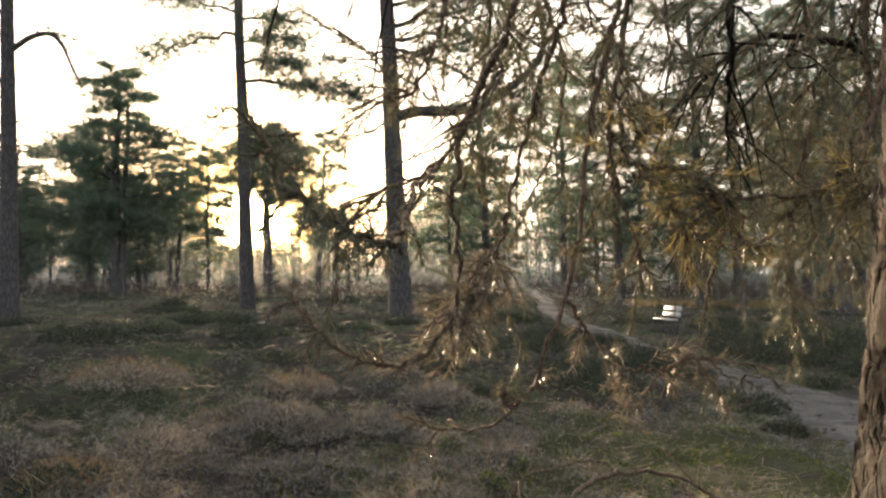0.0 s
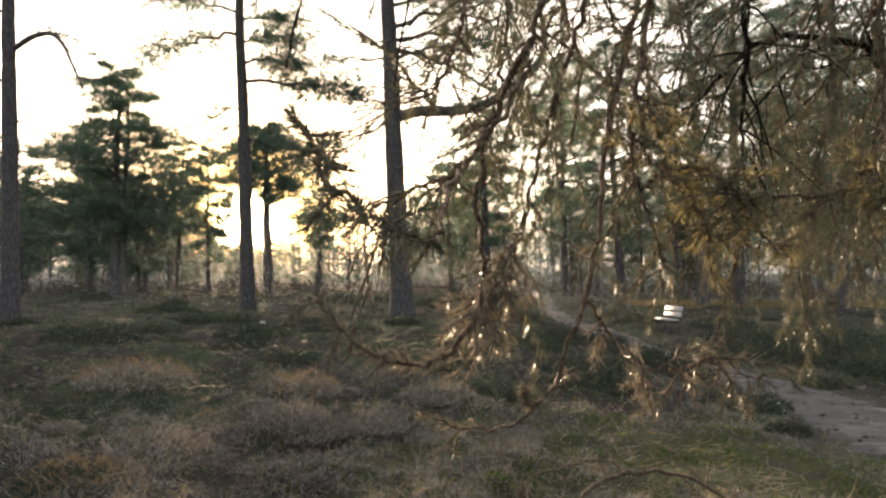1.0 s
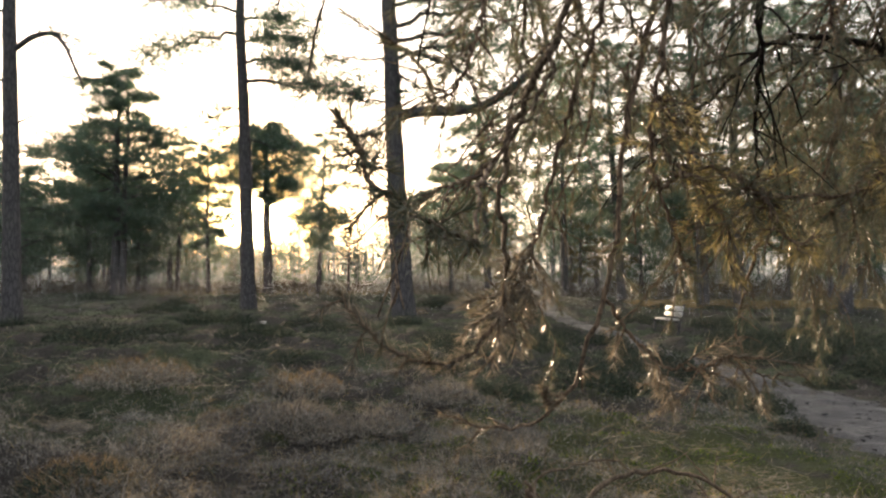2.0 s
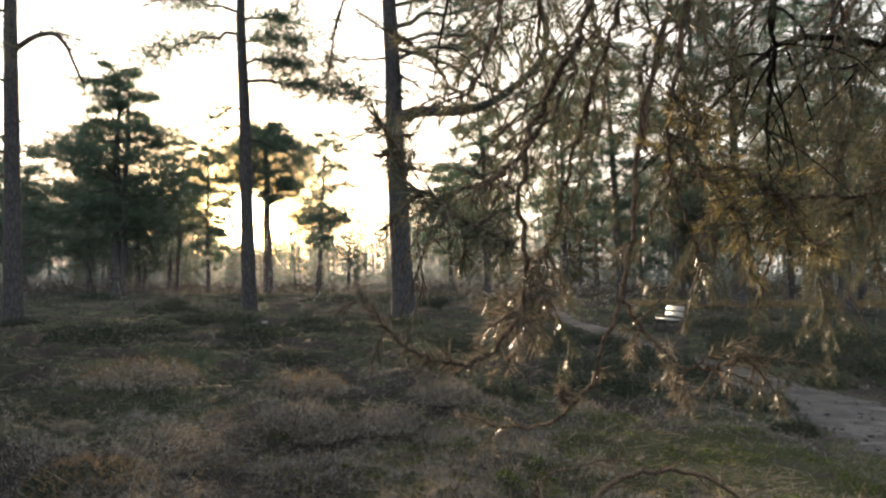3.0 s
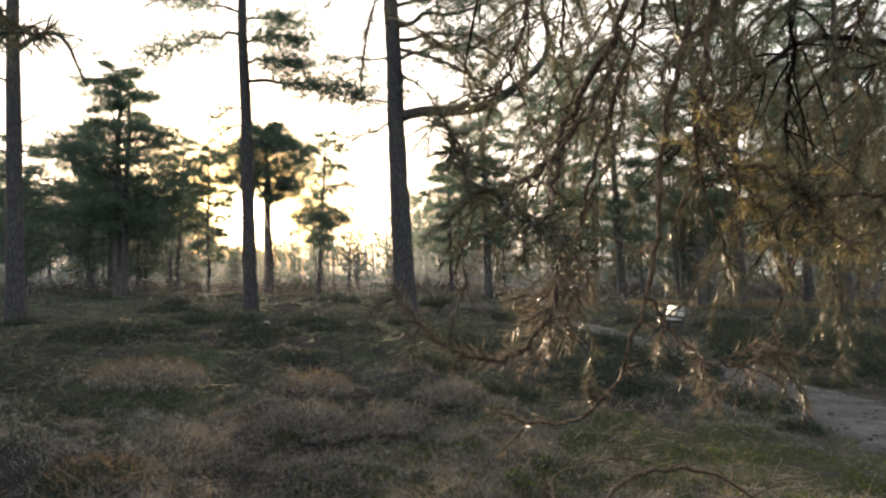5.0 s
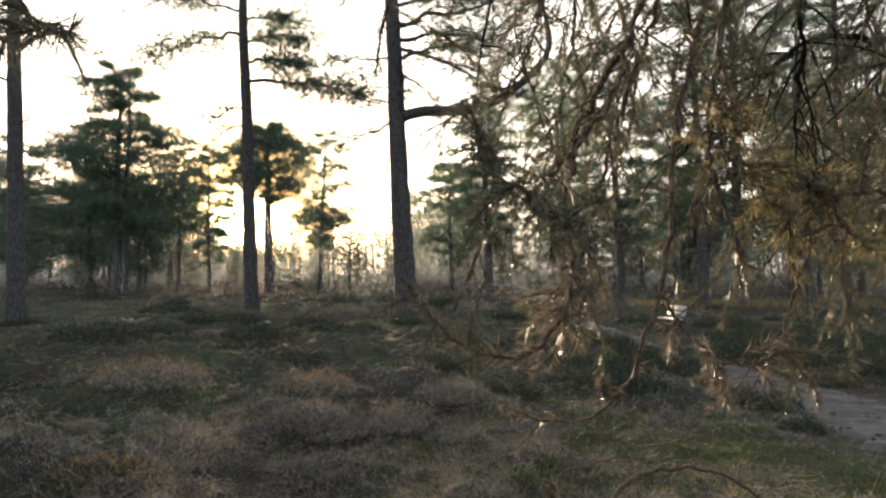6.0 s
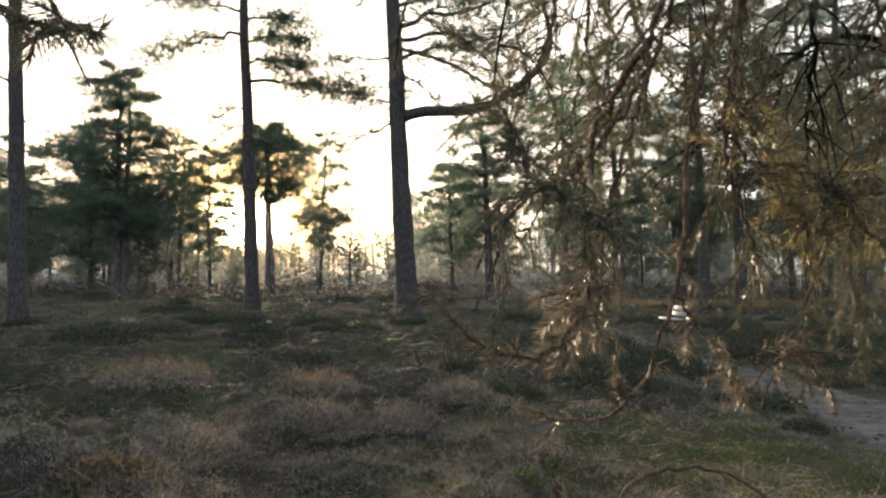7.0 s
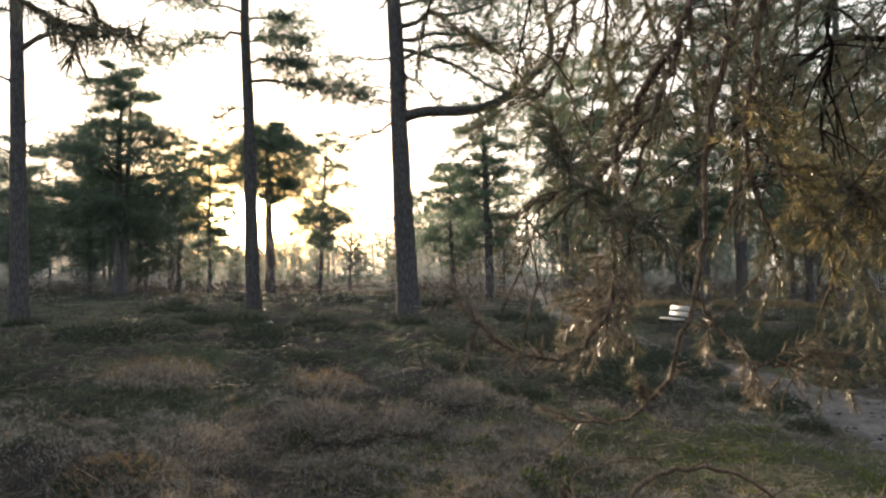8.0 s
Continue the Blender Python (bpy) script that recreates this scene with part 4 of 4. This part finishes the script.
def hanging_branch(parent, ctrl, r0, r1, seed, twigs, reach, droop=0.12, dressed=0.5, needle=0.042, density=440, sub=2, tip=9, label="", begin=0.12, mat=None, fall=0.12, bias=1.0, thick=0.0018):
    """A branch through a few points with crooked side twigs that end in needled shoots. dressed: share of twigs that carry needles."""
    r = np.random.default_rng(seed)
    wood, leaf = Soup(), Soup()
    c = glide(ctrl, 44)
    c[1:-1] += 0.004 * r.standard_normal((42, 3))
    rad = np.linspace(r0, r1, 44) * (1 + 0.1 * r.standard_normal(44))
    tube(wood, c, rad, 7, 0.05, r)
    for k in range(twigs):
        u = begin + (1 - begin) * ((k + r.uniform(0, 1)) / twigs) ** bias
        i = min(int(u * 43), 42)
        tan = unit(c[i + 1] - c[i])
        out = r.standard_normal(3) * [1, 0.8, 0.8]
        ln = reach * r.uniform(0.45, 1.2)
        t = twig_curve(c[i], tan * 0.8 + out * 0.75, ln, droop, r)
        tube(wood, t, np.linspace(max(rad[i] * 0.5, 0.0022), 0.0014, len(t)), 5, 0.06, r)
        needled = r.uniform() < dressed
        if needled:
            dress(leaf, t[-4:] if ln > 0.15 else t[1:], needle, density, r, width=thick)
        for _ in range(int(r.integers(0, sub + 1))):
            j = int(r.integers(1, 5))
            q = twig_curve(t[j], unit(t[min(j + 1, 5)] - t[j]) * 0.7 + 0.8 * r.standard_normal(3), ln * r.uniform(0.3, 0.6), droop, r, 5)
            tube(wood, q, np.linspace(0.0021, 0.0012, 5), 4)
            if needled or r.uniform() < 0.3:
                dress(leaf, q[1:], needle * 0.95, density, r, width=thick)
    if tip:
        dress(leaf, c[-tip:], needle, density * 1.5, r, 0.9, fall, thick)
    # heavy limbs take the shade-darkened bark, so they stand as silhouettes
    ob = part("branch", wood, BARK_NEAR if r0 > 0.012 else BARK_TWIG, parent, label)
    if leaf.n:
        part("needles", leaf, mat or NEEDLE_NEAR, ob, kind="stuff")
    return ob


def near_trunk(tree, height, r0, seed, lean, rings=170, sides=110):
    """A trunk whose bark stands out in scaly upright plates with cracks between."""
    r = np.random.default_rng(seed)
    zs = np.concatenate([np.linspace(-0.3, 0.95, 16), np.linspace(1.0, 2.0, rings), np.linspace(2.06, height, 40)])
    way = glide([(0, 0, -0.3), (lean * 0.13, 0, 0.6), (lean * 0.44, 0.02, 2.6), (lean, 0.05, height)], 80)
    p = np.stack([np.interp(zs, way[:, 2], way[:, 0]), np.interp(zs, way[:, 2], way[:, 1]), zs], -1)
    rad = r0 * np.interp(zs, [0.0, 0.5, 1.2, height], [1.2, 1.07, 1.0, 0.45])
    s = Soup()
    tube(s, p, rad, sides)
    v = s.v[0].reshape(len(zs), sides, 3)
    d = v - p[:, None]
    ang = np.arctan2(d[..., 1], d[..., 0])
    # plates: the two nearest of scattered centres on the unrolled bark
    m = 900
    ca, cz = r.uniform(-np.pi, np.pi, m), r.uniform(0.8, 2.2, m)
    first = np.full(ang.shape, 9.0)
    second = np.full(ang.shape, 9.0)
    rise = np.zeros(ang.shape)
    lift = r.uniform(0.2, 1.0, m)
    for a, z, up in zip(ca, cz, lift):
        da = np.abs((ang - a + np.pi) % (2 * np.pi) - np.pi) * r0
        q = np.hypot(da / 0.8, (v[..., 2] - z) / 2.0)
        nearer = q < first
        second = np.where(nearer, first, np.minimum(second, q))
        rise = np.where(nearer, up, rise)
        first = np.where(nearer, q, first)
    plate = np.clip((second - first) / 0.012, 0, 1) * (0.5 + rise) - 0.6
    push = 0.007 * plate + 0.0008 * r.standard_normal(ang.shape)
    s.v[0] = (p[:, None] + d * (1 + push / rad[:, None])[..., None]).reshape(-1, 3).astype(np.float32)
    part("trunk", s, BARK_NEAR, tree, "flaking brown plated bark, darkened in colour for shade")


NEAR_AT = Vector((0.473, 0.62, 0.0))
near = thing("pine_tree", NEAR_AT, "old pine with drooping olive-needled branches close by", "tree", "near pines")
near_trunk(near, 6.5, 0.185, 201, 0.46)


def hang(*ctrl, **k):
    """Points are given in the place's metres."""
    return hanging_branch(near, [np.array(p) - np.array(NEAR_AT) for p in ctrl], **k)


# heavy limbs above and at the side, rooted in the trunk
hang((0.7, 0.66, 2.9), (0.6, 1.2, 2.75), (0.3, 1.5, 2.5), (0.0, 1.55, 2.35), (-0.25, 1.5, 2.25), r0=0.032, r1=0.006, seed=210, twigs=13, reach=0.5, droop=0.3, dressed=0.6)
hang((0.72, 0.68, 2.6), (1.1, 1.5, 2.55), (1.3, 2.0, 2.45), (1.2, 2.5, 2.6), (0.9, 2.8, 2.8), r0=0.03, r1=0.008, seed=211, twigs=16, reach=0.6, droop=0.25, dressed=0.7)
hang((0.7, 0.7, 2.3), (1.40, 2.20, 2.19), (1.34, 2.30, 2.27), (1.09, 2.40, 2.32), (0.93, 2.50, 2.18), (0.77, 2.60, 2.02), (0.63, 2.60, 1.89), r0=0.016, r1=0.005, seed=212, twigs=20, reach=0.5, droop=0.1, dressed=0.75, begin=0.25)
hang((0.72, 0.7, 2.7), (1.0, 1.2, 2.6), (0.84, 1.90, 2.34), (0.84, 2.00, 2.16), (0.86, 2.10, 1.95), (0.88, 2.10, 1.76), r0=0.013, r1=0.003, seed=213, twigs=16, reach=0.4, droop=0.2, dressed=0.8, begin=0.3)

# branches that hang into the view
hang((0.35, 1.35, 2.55), (0.14, 1.20, 2.03), (0.11, 1.20, 1.91), (0.07, 1.20, 1.80), (-0.01, 1.20, 1.69), (-0.08, 1.18, 1.65), (-0.19, 1.15, 1.59), r0=0.007, r1=0.002, seed=220, twigs=19, reach=0.22, dressed=0.4, begin=0.25)
hang((-0.01, 1.20, 1.69), (-0.04, 1.00, 1.62), (-0.055, 0.86, 1.545), (-0.06, 0.76, 1.53), (-0.11, 0.72, 1.55), (-0.17, 0.72, 1.60), (-0.20, 0.74, 1.66), r0=0.004, r1=0.0015, seed=221, twigs=15, reach=0.06, droop=0.06, dressed=0.95, needle=0.042, begin=0.5, tip=26, density=600, thick=0.0015)
hang((0.11, 1.20, 1.91), (0.05, 1.30, 1.80), (0.02, 1.34, 1.67), (0.03, 1.36, 1.54), (0.02, 1.36, 1.42), (-0.07, 1.35, 1.33), (-0.17, 1.33, 1.34), (-0.25, 1.33, 1.40), (-0.29, 1.34, 1.46), r0=0.007, r1=0.002, mat=NEEDLE_BROWN, seed=222, twigs=9, reach=0.07, droop=0.12, dressed=0.9, needle=0.043, begin=0.45, tip=26, density=720, sub=0)
hang((0.3, 1.55, 2.4), (0.44, 1.70, 2.24), (0.40, 1.70, 2.05), (0.35, 1.70, 1.78), (0.32, 1.64, 1.57), (0.26, 1.58, 1.39), (0.19, 1.55, 1.24), (0.11, 1.54, 1.17), (0.01, 1.53, 1.16), (-0.09, 1.52, 1.19), r0=0.010, r1=0.002, mat=NEEDLE_BROWN, seed=223, twigs=15, reach=0.085, dressed=0.45, needle=0.036, begin=0.1, sub=1, tip=7)
hang((0.145, 1.545, 1.205), (0.135, 1.54, 1.225), (0.13, 1.535, 1.25), r0=0.003, r1=0.0015, mat=NEEDLE_BROWN, seed=260, twigs=4, reach=0.03, dressed=0.9, needle=0.03, tip=8)
hang((0.45, 1.5, 2.4), (0.41, 1.50, 2.14), (0.39, 1.50, 1.97), (0.36, 1.50, 1.81), (0.38, 1.50, 1.68), (0.42, 1.50, 1.57), (0.43, 1.50, 1.46), r0=0.008, r1=0.002, seed=224, twigs=21, reach=0.16, dressed=0.8, droop=0.15)
hang((0.36, 1.50, 1.81), (0.41, 1.45, 1.72), (0.47, 1.42, 1.64), (0.50, 1.40, 1.56), r0=0.005, r1=0.002, mat=NEEDLE_SUNLIT, seed=225, twigs=20, reach=0.1, dressed=0.8, droop=0.12, needle=0.05, density=180, fall=0.35, tip=28)
hang((0.9, 1.3, 2.2), (0.91, 1.45, 1.86), (0.83, 1.42, 1.71), (0.72, 1.40, 1.66), (0.58, 1.38, 1.65), (0.50, 1.36, 1.67), r0=0.008, r1=0.002, seed=226, twigs=24, reach=0.15, dressed=0.9, droop=0.15)
hang((0.28, 1.60, 1.44), (0.35, 1.60, 1.35), (0.43, 1.62, 1.28), (0.51, 1.60, 1.29), (0.59, 1.58, 1.31), r0=0.005, r1=0.002, mat=NEEDLE_BROWN, seed=227, twigs=16, reach=0.13, dressed=0.9, needle=0.042)
hang((0.58, 1.38, 1.65), (0.62, 1.60, 1.51), (0.65, 1.75, 1.34), (0.73, 1.80, 1.24), (0.85, 1.80, 1.24), r0=0.004, r1=0.0015, seed=228, twigs=10, reach=0.12, dressed=0.5, needle=0.04, tip=0)
hang((0.2, 1.5, 2.45), (0.29, 1.60, 2.18), (0.24, 1.65, 1.99), (0.20, 1.70, 1.81), (0.16, 1.75, 1.65), (0.13, 1.80, 1.48), (0.11, 1.80, 1.36), r0=0.008, r1=0.002, bias=1.8, seed=229, twigs=19, reach=0.22, dressed=0.7, droop=0.2, begin=0.15)
hang((0.05, 1.52, 2.35), (0.02, 1.60, 2.18), (-0.02, 1.60, 2.03), (-0.08, 1.60, 1.91), (-0.17, 1.60, 2.01), (-0.23, 1.60, 2.05), r0=0.006, r1=0.002, bias=1.3, seed=230, twigs=30, reach=0.2, dressed=0.4, droop=0.1, begin=0.2)
hang((0.25, 1.52, 2.45), (0.29, 2.00, 2.34), (0.36, 2.05, 2.14), (0.35, 2.10, 1.94), (0.28, 2.10, 1.76), (0.20, 2.10, 1.58), r0=0.008, r1=0.002, bias=1.9, seed=231, twigs=19, reach=0.3, dressed=0.65, droop=0.2, begin=0.1)
hang((1.2, 2.2, 2.5), (0.78, 2.30, 2.46), (0.76, 2.30, 2.22), (0.72, 2.30, 1.92), (0.76, 2.30, 1.75), (0.79, 2.30, 1.58), r0=0.008, r1=0.002, seed=232, twigs=22, reach=0.3, dressed=0.75, droop=0.2, begin=0.1)
hang((1.3, 2.0, 2.45), (1.17, 2.20, 2.40), (1.19, 2.20, 2.15), (1.17, 2.20, 1.96), (1.12, 2.20, 1.79), (1.11, 2.20, 1.63), r0=0.008, r1=0.002, seed=233, twigs=38, reach=0.3, dressed=0.85, droop=0.2, begin=0.1)
hang((1.2, 1.8, 2.5), (1.23, 2.00, 2.29), (1.24, 2.00, 1.96), (1.21, 2.00, 1.82), (1.16, 2.00, 1.67), r0=0.008, r1=0.002, seed=234, twigs=36, reach=0.3, dressed=0.85, droop=0.2, begin=0.1)
hang((0.1, 1.55, 2.38), (0.12, 1.75, 2.23), (0.11, 1.80, 2.05), (0.08, 1.80, 1.86), (0.10, 1.80, 1.70), r0=0.006, r1=0.002, bias=1.8, seed=235, twigs=30, reach=0.25, dressed=0.85, droop=0.15, begin=0.1)
hang((0.3, 1.5, 2.42), (0.30, 1.85, 2.29), (0.23, 1.90, 2.16), (0.19, 1.90, 2.02), (0.20, 1.90, 1.89), r0=0.006, r1=0.002, seed=236, twigs=20, reach=0.26, dressed=0.9, droop=0.15, begin=0.1)
hang((0.38, 1.50, 1.68), (0.45, 1.46, 1.73), (0.52, 1.42, 1.70), (0.57, 1.40, 1.63), r0=0.004, r1=0.0018, mat=NEEDLE_SUNLIT, seed=238, twigs=21, reach=0.1, dressed=0.8, droop=0.12, needle=0.05, density=180, fall=0.35, tip=28)
hang((0.52, 1.42, 1.70), (0.54, 1.36, 1.64), (0.56, 1.32, 1.58), (0.59, 1.30, 1.55), r0=0.004, r1=0.0018, mat=NEEDLE_SUNLIT, seed=251, twigs=14, reach=0.07, dressed=0.9, droop=0.1, needle=0.05, tip=20, density=180, fall=0.35)
hang((0.83, 1.42, 1.71), (0.81, 1.36, 1.68), (0.82, 1.30, 1.65), r0=0.004, r1=0.0018, mat=NEEDLE_SUNLIT, seed=252, twigs=14, reach=0.08, dressed=0.9, droop=0.12, needle=0.05, density=180, fall=0.35, tip=28)
hang((0.36, 1.50, 1.91), (0.40, 1.50, 1.86), (0.42, 1.48, 1.79), r0=0.004, r1=0.0018, mat=NEEDLE_SUNLIT, seed=253, twigs=14, reach=0.08, dressed=0.9, droop=0.1, density=180, fall=0.35, tip=28)
hang((0.4, 1.6, 2.5), (0.51, 1.80, 2.27), (0.44, 1.85, 2.15), (0.41, 1.85, 2.05), (0.40, 1.85, 1.94), r0=0.006, r1=0.002, seed=254, twigs=12, reach=0.26, dressed=0.9, droop=0.15, begin=0.1)
hang((0.45, 1.7, 2.55), (0.68, 2.00, 2.35), (0.61, 2.05, 2.24), (0.54, 2.05, 2.12), r0=0.006, r1=0.002, seed=255, twigs=14, reach=0.26, dressed=0.9, droop=0.15, begin=0.1)
hang((0.16, 1.75, 1.65), (0.11, 1.62, 1.55), (0.07, 1.55, 1.47), (0.04, 1.52, 1.40), r0=0.004, r1=0.0018, mat=NEEDLE_BROWN, seed=256, twigs=40, reach=0.11, dressed=0.9, droop=0.15, needle=0.042, begin=0.25, tip=14)

hang((1.25, 1.9, 2.5), (1.26, 2.40, 2.38), (1.30, 2.60, 2.26), (1.24, 2.65, 2.10), (1.20, 2.65, 1.95), r0=0.009, r1=0.002, seed=257, twigs=40, reach=0.3, dressed=1.0, droop=0.12, begin=0.15)
hang((1.3, 2.0, 2.45), (1.50, 2.45, 2.40), (1.60, 2.60, 2.26), (1.58, 2.62, 2.10), (1.52, 2.62, 1.92), r0=0.009, r1=0.002, seed=258, twigs=40, reach=0.3, dressed=1.0, droop=0.12, begin=0.15)
hang((1.2, 2.5, 2.6), (1.02, 2.62, 2.48), (0.98, 2.65, 2.34), (1.02, 2.68, 2.18), r0=0.008, r1=0.002, seed=259, twigs=30, reach=0.28, dressed=1.0, droop=0.12, begin=0.15)

hang((1.3, 2.0, 2.45), (1.36, 2.45, 2.15), (1.34, 2.58, 1.88), (1.30, 2.62, 1.60), (1.31, 2.62, 1.33), r0=0.008, r1=0.002, seed=261, twigs=44, reach=0.2, dressed=1.0, droop=0.3, begin=0.25)
hang((1.35, 2.1, 2.45), (1.58, 2.50, 2.20), (1.56, 2.60, 1.95), (1.52, 2.64, 1.70), (1.54, 2.64, 1.48), r0=0.008, r1=0.002, seed=262, twigs=44, reach=0.2, dressed=1.0, droop=0.3, begin=0.25)

# a second pine, whose lowest branch dips into the view late on
left = thing("pine_tree", (-1.75, 0.75, 0.0), "pine whose low branch reaches over the heath", "tree", "near pines")
near_trunk(left, 6.5, 0.17, 240, 0.05, 30, 28)
hanging_branch(left, [np.array(p) - np.array((-1.75, 0.75, 0.0)) for p in ((-1.73, 0.75, 2.4), (-1.4, 0.85, 2.25), (-1.08, 0.92, 2.0), (-0.86, 0.87, 1.845), (-0.785, 0.86, 1.815), (-0.705, 0.85, 1.80))],
               r0=0.007, r1=0.0022, seed=241, twigs=7, reach=0.06, droop=0.1, dressed=0.9, needle=0.07, begin=0.55, density=760, tip=21, sub=0, fall=0.6, thick=0.0017)


# ---- a fallen dead branch low in front ----
def fallen_branch():
    r = np.random.default_rng(250)
    root = np.array(on_ground(0.62, 2.9))
    ob = thing("dead_branch", root, "bare fallen pine branch arching out of the heather", "branch")
    for ctrl, r0 in (((root + [0, 0, -0.03], (0.62, 3.40, 0.39), (0.87, 3.50, 0.50), (1.16, 3.60, 0.47), (1.42, 3.70, 0.34), (1.54, 3.75, 0.24)), 0.017),
                     ((root + [0, 0, -0.02], (0.42, 3.90, 0.27), (0.59, 4.00, 0.39), (0.90, 4.10, 0.41), (1.02, 4.15, 0.33)), 0.010),
                     ((root + [-0.05, 0, -0.02], (0.48, 4.20, 0.08), (0.44, 4.25, 0.15), (0.42, 4.30, 0.24)), 0.022),
                     ((root + [-0.1, 0, -0.02], (-0.18, 4.60, 0.00), (-0.07, 4.70, 0.07), (0.06, 4.75, 0.07)), 0.02)):
        s = Soup()
        c = glide([np.array(p) - root for p in ctrl], 26)
        c[2:] += 0.006 * r.standard_normal((24, 3))
        tube(s, c, np.linspace(r0, r0 * 0.35, 26), 7, 0.08, r)
        for _ in range(7):
            i = int(r.integers(8, 25))
            t = twig_curve(c[i], r.standard_normal(3) + [0.3, 0, 0.2], r.uniform(0.08, 0.3), 0.1, r, 5)
            tube(s, t, np.linspace(r0 * 0.35, 0.0018, 5), 4)
        part("stem", s, BARK_TWIG, ob)


fallen_branch()
